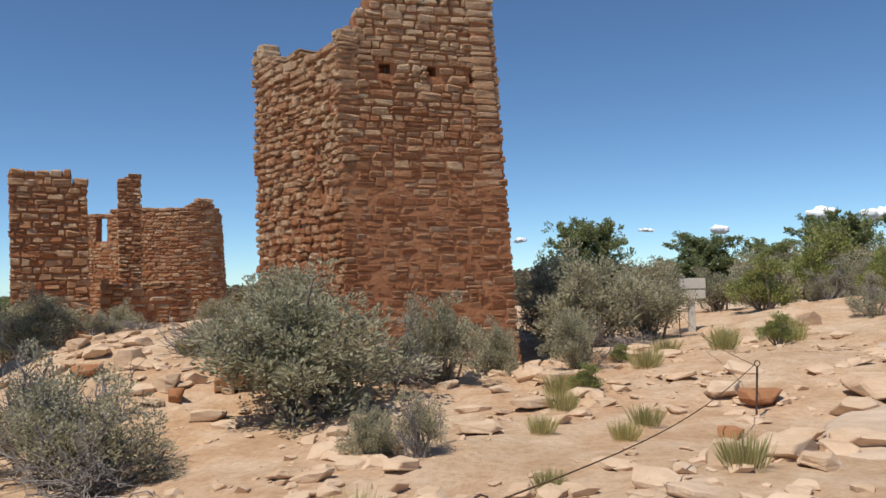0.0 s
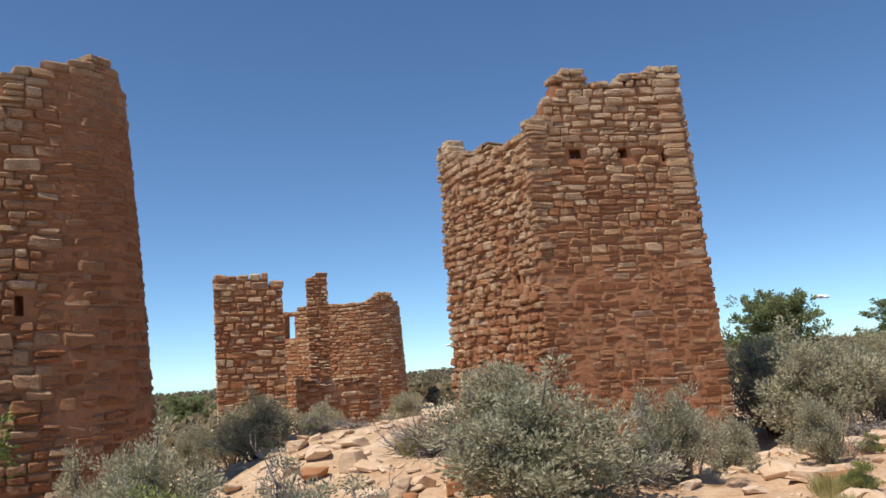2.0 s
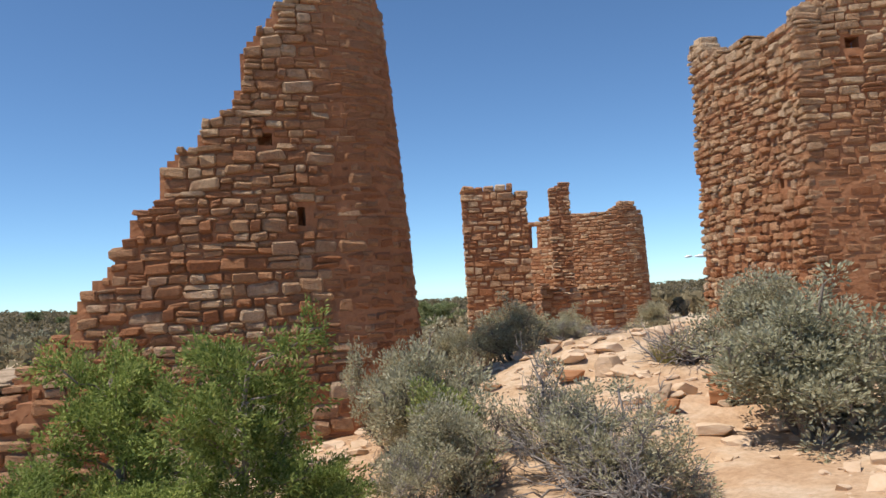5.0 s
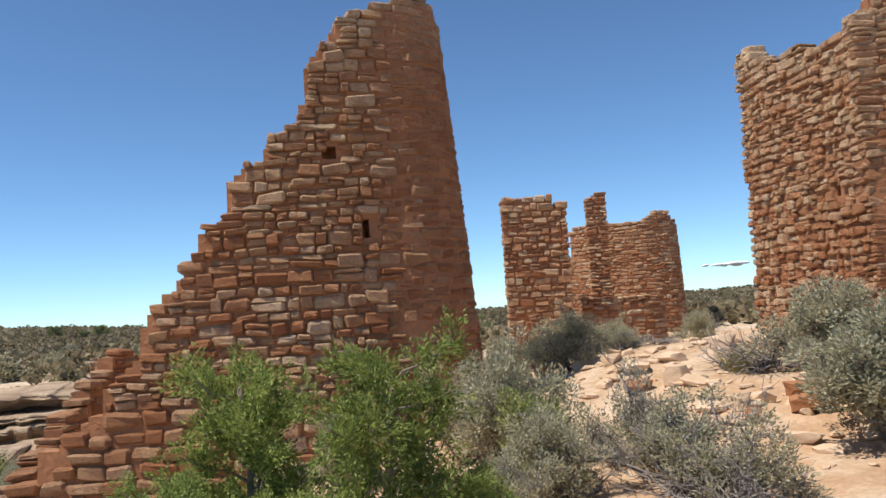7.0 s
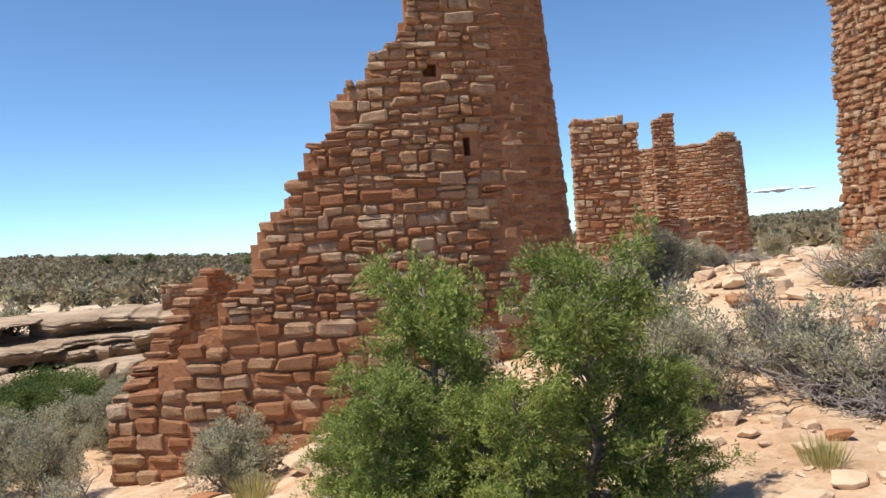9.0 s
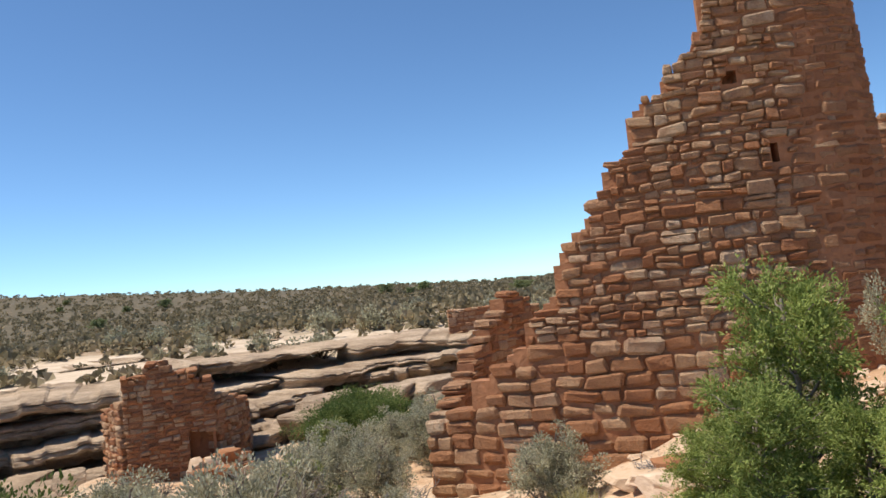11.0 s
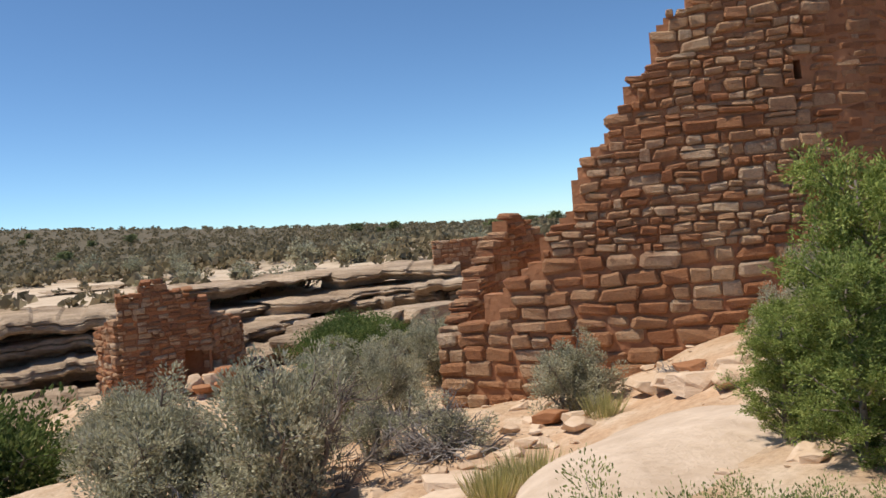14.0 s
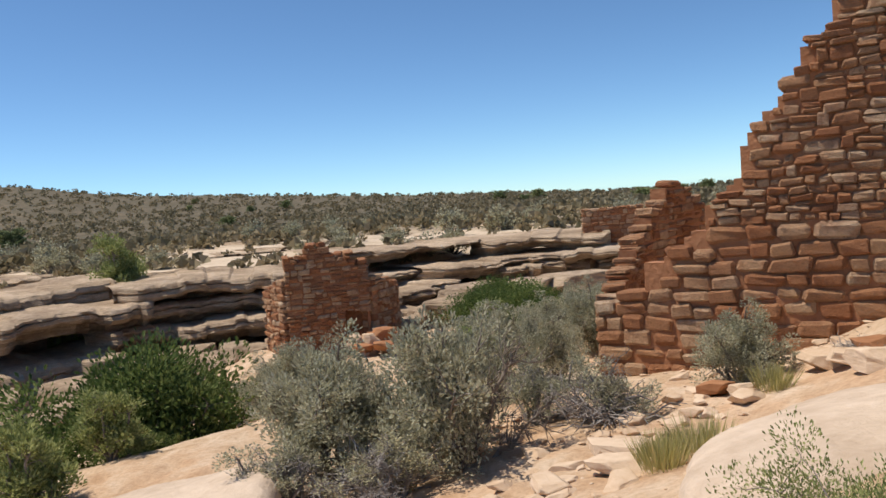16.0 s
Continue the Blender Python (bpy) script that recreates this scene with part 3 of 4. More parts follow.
def leaf(verts, faces, p, d, l, w, rng):
    """One narrow leaf, folded along its middle."""
    side = d.cross(Vector((rng.gauss(0, 1), rng.gauss(0, 1), rng.gauss(0, 1)))).normalized() * w / 2
    up = d.cross(side).normalized() * w * 0.25
    o = len(verts)
    m = p + d * l * 0.55
    verts += [tuple(p), tuple(m + side + up), tuple(p + d * l), tuple(m - side + up)]
    faces.append([o, o + 1, o + 2, o + 3])


def bend(rng, a, b, n, wild):
    pts = [a]
    for i in range(1, n):
        t = i / (n - 1)
        k = wild * (a - b).length * (1 if i < n - 1 else 0.3)
        pts.append(a.lerp(b, t) + Vector((rng.uniform(-k, k), rng.uniform(-k, k), rng.uniform(-k, k) + 0.25 * k)))
    return pts


def unit(rng, up=0.0):
    return Vector((rng.gauss(0, 1), rng.gauss(0, 1), rng.gauss(up, 1))).normalized()


def fit_to(width, height, ref, *lists):
    """Scales a plant to its width and height, leaving a few stray tips outside."""
    p = np.array(ref)
    k = width / 2 / np.percentile(np.hypot(p[:, 0], p[:, 1]), 96)
    h = height / np.percentile(p[:, 2], 98)
    for some in lists:
        some[:] = [(x * k, y * k, z * h) for x, y, z in some]


def shrub(name, label, category, seed, width, height, clumps, leaves, size, leaf_mat, wood_mat, cluster=0.1, bare=0.0, upright=0.6, low=0.0, group="", lobes=2.6, stem=1.0):
    """A many-stemmed shrub: stems spread from the root to lumpy clumps of small leaves that fill an uneven dome."""
    rng = random.Random(seed)
    wv, wf, lv, lf = [], [], [], []
    limbs = max(8, clumps // 16)
    for i in range(limbs):
        a = i * 2.4 + rng.uniform(-0.5, 0.5)
        e = radians(10 + 76 * ((i + 0.5) / limbs) ** (0.9 - 0.4 * low))
        d = Vector((math.cos(a) * math.cos(e), math.sin(a) * math.cos(e), math.sin(e)))
        lobe = rng.uniform(0.55, 1.05)
        tip = Vector((d.x * width / 2 * lobe, d.y * width / 2 * lobe, (0.16 + 0.84 * d.z) * height * lobe)) * 0.84
        root = Vector((d.x, d.y, 0)) * 0.05 * width + Vector((0, 0, -0.06))
        limb = bend(rng, root, tip, 6, 0.09)
        tube(wv, wf, limb, (0.016 * width + 0.004) * stem, 0.006 * stem, 5)
        dead = rng.random() < bare * (1.3 - d.z * 0.8)
        for _ in range(clumps // limbs):
            k = rng.uniform(0.5, 1.0) * 4.999
            g = limb[int(k)].lerp(limb[int(k) + 1], k % 1)
            c = g + unit(rng, 0.3) * width * rng.uniform(0.04, 0.165)
            c.z = max(c.z, 0.06 * height)
            twig = bend(rng, g, c, 4, 0.1)
            tube(wv, wf, twig, 0.006 * stem, 0.0025 * stem, 3)
            if dead or rng.random() < bare * 0.4:
                for _ in range(4):
                    q = twig[rng.choice((1, 2, 3))]
                    tube(wv, wf, bend(rng, q, q + (d + unit(rng, 0.3)).normalized() * width * rng.uniform(0.05, 0.13), 3, 0.14), 0.004, 0.0015, 3)
                continue
            for _ in range(leaves):
                o = unit(rng)
                ld = (o * 0.9 + d * 0.35 + Vector((0, 0, upright * 0.7)) + unit(rng) * 0.4).normalized()
                leaf(lv, lf, c + o * cluster * rng.random() ** 0.4, ld, size * rng.uniform(0.7, 1.3), size * 0.5, rng)
    fit_to(width, height, lv or wv, lv, wv)
    ob = thing(name, label, category, group=group)
    part("stem", mesh_from("stem", wv, wf, wood_mat), ob)["kind"] = "stuff"
    if lv:
        part("foliage", mesh_from("foliage", lv, lf, leaf_mat, True), ob)
    return ob


def tree(name, label, seed, width, height, limbs, sprays, leaves, size, leaf_mat, group="", trunk=0.05, low=0.08, conic=0.5):
    """A tree: tapered trunk, limbs, and a crown of many small leafy sprays with an uneven outline."""
    rng = random.Random(seed)
    wv, wf, bv, bf, lv, lf = [], [], [], [], [], []
    top = Vector((rng.uniform(-.06, .06) * height, rng.uniform(-.06, .06) * height, height * 0.93))
    stem = bend(rng, Vector((0, 0, -0.15)), top, 8, 0.025)
    tube(wv, wf, stem, trunk * height, 0.012, 6)
    for i in range(limbs):
        t = low + (0.97 - low) * (i + 0.5) / limbs
        f = stem[min(6, int(t * 7))].lerp(stem[min(7, int(t * 7) + 1)], (t * 7) % 1)
        a = i * 2.4 + rng.uniform(-.4, .4)
        prof = (1 - 0.8 * t ** 2.2) ** 0.5 * min(1, 0.55 + 2.5 * t) * rng.uniform(0.5, 1.15)
        l = width / 2 * max(0.22, prof)
        end = f + Vector((math.cos(a) * l, math.sin(a) * l, l * rng.uniform(0.15, 0.75)))
        limb = bend(rng, f, end, 5, 0.08)
        tube(bv, bf, limb, 0.012 * height * (1 - 0.6 * t), 0.005, 4)
        for _ in range(sprays):
            k = rng.uniform(0.25, 1.0)
            b = limb[min(3, int(k * 4))].lerp(limb[min(4, int(k * 4) + 1)], (k * 4) % 1)
            d = (unit(rng, 0.5) + Vector((math.cos(a), math.sin(a), 0.5)) * 0.5).normalized()
            sl = 0.085 * height * rng.uniform(0.6, 1.4)
            for _ in range(leaves):
                q = rng.uniform(0, 1)
                c = b + d * sl * q + unit(rng) * sl * 0.34 * (1.1 - 0.6 * q)
                leaf(lv, lf, c, (d + unit(rng) * 0.7).normalized(), size * rng.uniform(0.7, 1.4), size * 0.42, rng)
    fit_to(width, height, lv, lv, bv, wv)
    ob = thing(name, label, "tree", group=group)
    part("trunk", mesh_from("trunk", wv, wf, M_TWIG), ob)
    part("branch", mesh_from("branch", bv, bf, M_TWIG), ob)["kind"] = "stuff"
    part("crown", mesh_from("crown", lv, lf, leaf_mat, True), ob)
    return ob


def stand(ob, x, y, turn=0.0, size=1.0, tall=1.0, sink=0.0, first=False):
    m = pose(x, y, rough_land(x, y) - sink, 0, 0, turn) @ Matrix.Diagonal((size, size, size * tall, 1))
    if first:
        ob.matrix_basis = m
        return ob
    c = copy_thing(ob, Matrix.Identity(4))
    c.matrix_basis = m
    return c


SAGE_LABEL = "grey-green sagebrush with woody stems growing in sand"
sages = [shrub("sagebrush", SAGE_LABEL, "shrub", 20 + i, 1.3, 1.05, 210, 74, 0.032, M_SAGE, M_TWIG, cluster=0.085, bare=0.05, group="sagebrush") for i in range(3)]
sparse = [shrub("sagebrush", "half-dead sagebrush with bare grey twigs and few leaves", "shrub", 30 + i, 1.4, 0.9, 170, 60, 0.03, M_SAGE, M_DEAD, cluster=0.075, bare=0.6, group="sagebrush") for i in range(2)]
far_sage = shrub("sagebrush", "grey-green sagebrush on the mesa above the canyon", "shrub", 36, 1.4, 0.95, 60, 16, 0.11, M_SAGE, M_TWIG, cluster=0.13, group="sagebrush")
SAGES = [  # kind, x, y, turn, width, height
    (0, -1.45, 8.7, 10, 2.3, 1.4), (1, -2.3, 12.0, 80, 2.0, 1.25), (2, 0.2, 10.5, 150, 1.2, 1.1), (3, -0.35, 10.2, 40, 1.1, 0.8), (0, 0.95, 11.6, 200, 0.8, 0.75),
    (3, -2.75, 6.4, 20, 1.3, 0.85), (4, -3.4, 6.95, 75, 1.5, 0.9), (3, -3.95, 7.6, 170, 1.3, 1.0), (1, -4.4, 6.3, 60, 1.2, 0.95), (0, -5.5, 7.6, 45, 1.6, 1.35), (2, -6.6, 8.7, 200, 1.3, 1.35), (4, -4.6, 5.6, 10, 0.9, 0.7), (0, -0.35, 6.3, 90, 0.5, 0.45), (4, 0.05, 6.2, 130, 0.55, 0.55),
    (0, -6.85, 13.4, 210, 1.5, 1.0), (2, -7.8, 14.1, 30, 1.2, 0.9), (4, -6.0, 13.8, 300, 0.9, 0.45), (1, -9.0, 15.0, 100, 1.4, 1.0),
    (1, 2.2, 11.6, 10, 0.95, 0.85), (0, 3.3, 17.0, 120, 2.6, 1.9), (2, 4.6, 17.6, 33, 2.0, 1.5), (1, 2.6, 18.2, 250, 2.0, 1.9), 
    (0, -10.55, 5.9, 320, 1.35, 0.95), (3, -11.2, 4.0, 0, 1.5, 0.8), (4, -12.2, 3.6, 60, 1.4, 0.9), (1, -11.4, 1.8, 70, 2.0, 1.75), (0, -12.7, 0.7, 15, 1.9, 1.55), (2, -12.4, 2.2, 140, 1.6, 1.2), (4, -11.2, 0.7, 210, 1.6, 0.75), (4, -12.2, -0.1, 260, 1.5, 0.7),
    (2, -14.2, 3.8, 300, 1.5, 1.2), (1, -15.6, 7.9, 40, 1.6, 1.1), (0, -17.2, 9.3, 130, 1.7, 1.1), (2, -18.6, 10.6, 220, 1.6, 1.0), (0, -15.6, 4.8, 30, 1.7, 1.1), (1, -17.4, 2.4, 80, 1.8, 1.2), (2, -14.0, 5.4, 190, 1.3, 1.2), (0, -17.6, 8.3, 240, 1.7, 1.0), (1, -15.4, 2.2, 10, 1.5, 1.0), (0, -7.6, 7.2, 60, 0.9, 1.0), (1, -7.3, 5.6, 150, 0.9, 0.85), (2, -16.6, 6.2, 20, 1.7, 1.1), (0, -19.6, 2.4, 200, 1.6, 1.0),
    (2, 7.5, 22, 20, 1.8, 1.1), (0, 10, 25, 80, 2.2, 1.5), (1, 6.4, 26, 150, 2.4, 1.6), (3, 9.6, 19.5, 15, 1.3, 0.9), (3, 8.6, 15.6, 115, 1.1, 0.8), (2, 13.5, 24, 40, 2.4, 1.7), (0, 15.5, 33, 10, 3.4, 2.2), (1, 19.5, 32, 80, 3.6, 2.6), (2, 12.5, 31, 150, 2.8, 1.8), (0, 23.0, 33, 200, 3.4, 2.3), (0, 16.5, 26, 70, 2.6, 1.8), (1, 11.6, 21.5, 10, 1.6, 1.2), (0, -7.6, 18.5, 10, 1.2, 0.9), (1, -6.2, 21.5, 60, 1.3, 1.0), (2, -4.3, 22.8, 160, 1.4, 1.0), (0, -13.2, 15.8, 30, 1.9, 1.3), (1, -14.6, 19.5, 90, 2.2, 1.5), (2, -11.4, 17.2, 200, 1.6, 1.1),
]
used = set()
for k, x, y, turn, wide_, high_ in SAGES:
    w0, h0 = ((1.3, 1.05), (1.4, 0.9))[k > 2]
    stand((sages + sparse)[k], x, y, turn, wide_ / w0, high_ / h0 / (wide_ / w0), 0.03, first=k not in used)
    used.add(k)

rabbit = shrub("rabbitbrush", "bright yellow-green rabbitbrush among the sagebrush", "shrub", 41, 1.1, 0.95, 150, 46, 0.042, M_OLIVE, M_TWIG, cluster=0.075, upright=1.1, group="rabbitbrush")
stand(rabbit, -4.95, 7.1, 0, 1.0, 1.0, first=True)
for x, y, t_, z_ in ((-5.3, 5.2, 50, 0.55), (-15.0, 4.6, 20, 1.0), (-17.8, 6.6, 160, 1.2), (-17.5, -1.2, 80, 1.2), (7.9, 19.5, 30, 1.3), (10.6, 19.0, 100, 1.2), (14.0, 22.0, 100, 1.7), (3.0, 12.6, 10, 0.3), (1.9, 9.0, 40, 0.33), (5.5, 12.5, 40, 0.5), (-36.0, 0.2, 70, 1.9), (-36.7, 2.6, 10, 2.1), (-35.5, 1.4, 200, 1.5), (-15.3, -2.6, 30, 1.3), (-16.6, -3.6, 150, 1.6), (12.2, 26, 60, 2.4), (17.5, 23, 20, 2.0)):
    stand(rabbit, x, y, t_, z_)

juniper = tree("juniper", "young bright green juniper with dense scaly sprays", 51, 1.2, 1.75, 44, 22, 34, 0.033, M_GREEN, "young junipers", trunk=0.022, low=0.04)
juniper_b = tree("juniper", "young bright green juniper with dense scaly sprays", 52, 1.3, 1.8, 44, 22, 34, 0.033, M_GREEN, "young junipers", trunk=0.022, low=0.04)
stand(juniper, -5.5, 3.3, 0, 0.98, 1.12, 0.05, first=True)
stand(juniper_b, -4.3, 3.15, 40, 0.98, 1.1, 0.05, first=True)
for k, x, y, t_, s_ in ((0, -4.95, 3.0, 120, 0.62), (1, -3.75, 3.3, 200, 0.58), (1, -6.05, 3.2, 75, 0.55), (0, -5.25, 2.3, 310, 0.72), (1, -4.35, 2.55, 260, 0.62), (1, -6.0, 2.8, 20, 0.55), (0, -4.35, 1.95, 150, 0.36)):
    stand((juniper, juniper_b)[k], x, y, t_, s_)

sprig = shrub("olive_shrub", "low open shrub with small olive leaves beside the slab", "shrub", 45, 1.0, 0.5, 200, 100, 0.0135, M_OLIVE, M_TWIG, cluster=0.075, upright=0.9, stem=0.35, group="olive shrubs")
stand(sprig, -4.95, -0.2, 0, 1.15, 1.1, first=True)
stand(sprig, -4.5, -0.05, 130, 0.95, 1.0)

dark_tree = tree("juniper", "dark green round-crowned juniper on the mesa", 61, 4.4, 4.0, 54, 18, 20, 0.16, M_MESALEAF, "mesa junipers", trunk=0.03, low=0.1, conic=0.8)
for i, (x, y, t_, s_, h_) in enumerate(((6.6, 38, 0, 0.95, 1.0), (14.5, 46, 60, 0.95, 0.85), (19.5, 40, 120, 0.95, 1.0), (25.5, 44, 200, 1.05, 1.0), (22.5, 36, 270, 0.8, 1.1), (32, 46, 30, 1.0, 0.9), (17.5, 44, 10, 0.8, 0.9), (22.0, 47, 80, 1.0, 1.0), (28, 41, 140, 0.9, 0.9), (12.2, 43, 210, 0.6, 0.8), (-26, 45, 90, 0.7, 0.8), (-23, 52, 150, 0.8, 0.8))):
    stand(dark_tree, x, y, t_, s_, h_, 0.1, first=i == 0)
canyon_tree = shrub("canyon_shrub", "dense dark green shrub growing in the canyon", "shrub", 62, 4.4, 2.4, 190, 90, 0.1, M_DARKLEAF, M_TWIG, cluster=0.4, group="canyon shrubs")
stand(canyon_tree, -21.0, 0.1, 0, 1.12, 0.95, 0.25, first=True)
for x, y, t_, s_, h_ in ((-22.3, 9.6, 40, 0.6, 0.7), (-20.4, -2.4, 90, 0.5, 0.8), (-18.2, -2.6, 140, 0.4, 0.9), (-23.6, 11.4, 200, 0.7, 0.7), (-21.0, 10.4, 300, 0.6, 0.7), (-19.4, 9.6, 250, 0.42, 0.8), (-19.0, -0.6, 20, 0.35, 0.7)):
    stand(canyon_tree, x, y, t_, s_, h_)


def tuft(seed, blades, height, spread):
    rng = random.Random(seed)
    lv, lf = [], []
    for _ in range(blades):
        a, q = rng.uniform(0, 6.283), rng.random() ** 0.7
        p = Vector((math.cos(a) * q * spread * 0.35, math.sin(a) * q * spread * 0.35, -0.02))
        d = Vector((math.cos(a) * q * 0.55, math.sin(a) * q * 0.55, 1)).normalized()
        leaf(lv, lf, p, (d + unit(rng) * 0.12).normalized(), height * rng.uniform(0.45, 1.1), 0.007, rng)
    return lv, lf


def grass(seed, label="clump of dry yellow-green bunch grass"):
    v, f = tuft(seed, 320, 0.32, 0.4)
    return tagged(new("grass_tuft", mesh_from("grass_tuft", v, f, M_GRASS, True)), label, "grass", "grass tufts")


grasses = [grass(70 + i) for i in range(2)]
for i, (x, y, s_) in enumerate(((2.35, 5.0, 0.9), (1.85, 6.6, 0.7), (2.2, 7.3, 0.8), (1.5, 8.2, 0.9), (1.6, 9.2, 1.0), (3.1, 11.2, 1.2), (4.6, 12.4, 1.2), (5.0, 13.6, 1.2), (5.9, 12.8, 1.0), (6.3, 14.0, 1.3), (3.9, 13.2, 1.1), (1.15, 6.9, 0.7), (1.0, 5.0, 0.6),
                               (-8.45, 2.1, 1.3), (-8.4, 2.6, 1.5), (-8.65, 2.3, 1.1), (-9.0, 2.9, 0.9), (-3.6, 11.6, 1.4), (-3.3, 11.9, 1.2), (-0.2, 4.0, 0.8), (-2.2, 4.6, 0.7), (-3.0, 4.3, 0.8), (-9.6, 5.3, 1.3), (-10.4, 5.9, 1.2))):
    stand(grasses[i % 2], x, y, i * 47, s_, first=i < 2)


def fan(seed, label, n, length, mat, flat=0.25):
    """Dead branches that lie tangled on the ground."""
    rng = random.Random(seed)
    v, f = [], []
    for _ in range(n):
        a, l = rng.uniform(0, 6.283), length * rng.uniform(0.35, 1.0)
        base = Vector((rng.gauss(0, 0.16), rng.gauss(0, 0.16), rng.uniform(0.0, 0.2) * flat * 4)) * length
        end = base + Vector((math.cos(a) * l, math.sin(a) * l, rng.uniform(-0.1, 0.5) * length))
        end.z = max(end.z, 0.02)
        limb = bend(rng, base, end, 6, 0.11)
        tube(v, f, limb, rng.uniform(0.009, 0.02), 0.005, 4)
        for g in (limb[2], limb[3], limb[4]):
            tip = g + (end - base).normalized() * l * rng.uniform(0.15, 0.4) + unit(rng, 0.3) * l * 0.25
            tip.z = max(tip.z, 0.01)
            tube(v, f, bend(rng, g, tip, 4, 0.12), 0.007, 0.0025, 3)
    ob = new("dead_bush", mesh_from("dead_bush", v, f, mat))
    return tagged(ob, label, "dead brush", "dead brush")


fan_a = fan(81, "tangle of dead grey branches lying on the ground", 60, 0.75, M_DEAD)
stand(fan_a, -3.3, 11.6, 0, 1.2, 1.0, first=True)
for x, y, t_, s_, h_ in ((-0.4, 10.0, 60, 0.8, 1.1), (-6.0, 14.2, 110, 0.8, 0.7), (-5.4, 14.2, 50, 0.6, 0.6), (-3.2, 6.6, 200, 0.9, 1.0), (-11.0, 3.7, 20, 1.1, 1.0), (-11.4, 0.6, 140, 1.0, 0.9), (-2.7, 6.2, 290, 0.8, 1.0), (-9.0, 6.3, 10, 0.6, 0.7), (3.8, 16.0, 30, 0.9, 0.8)):
    stand(fan_a, x, y, t_, s_, h_)

# ---- rocks ----


def boulder(seed, mat, flat=0.5, cuts=5):
    """An angular weathered rock: a block cut by random planes."""
    rng = random.Random(seed)
    bm = bmesh.new()
    bmesh.ops.create_cube(bm, size=1.0)
    bmesh.ops.subdivide_edges(bm, edges=bm.edges[:], cuts=1, use_grid_fill=True)
    for _ in range(cuts):
        n = unit(rng)
        n.z *= 0.8
        n.normalize()
        r = bmesh.ops.bisect_plane(bm, geom=bm.verts[:] + bm.edges[:] + bm.faces[:], plane_co=n * rng.uniform(0.33, 0.5), plane_no=n, clear_outer=True)
        e = [x for x in r["geom_cut"] if isinstance(x, bmesh.types.BMEdge)]
        if e:
            bmesh.ops.holes_fill(bm, edges=e)
    bmesh.ops.bevel(bm, geom=bm.edges[:], offset=0.035, segments=1, affect='EDGES')
    bmesh.ops.triangulate(bm, faces=[f for f in bm.faces if len(f.verts) > 4])
    for v in bm.verts:
        v.co += v.co.normalized() * 0.05 * noise.noise(v.co * 3 + Vector((seed, 0, 0)))
        v.co.z *= flat
    me = bpy.data.meshes.new("rock")
    bm.to_mesh(me)
    bm.free()
    me.materials.append(mat)
    return me


PALE = [boulder(100 + i, M_ROCK, (0.75, 0.5, 0.38, 0.6, 0.34, 0.42)[i], 9) for i in range(6)]
REDS = [boulder(120 + i, M_REDROCK, (0.6, 0.75, 0.45)[i], 8) for i in range(3)]


def rock(me, x, y, size, turn, label, wide=1.0, sink=0.12, lift=0.0):
    z = rough_land(x, y) + lift
    h = max(v.co.z for v in me.vertices) * size
    ob = new("rock", me)
    ob.matrix_basis = pose(x, y, z + h * (1 - 2 * sink), 0, 0, turn) @ Matrix.Diagonal((size * wide, size, size, 1))
    return tagged(ob, label, "rock", "loose rocks")


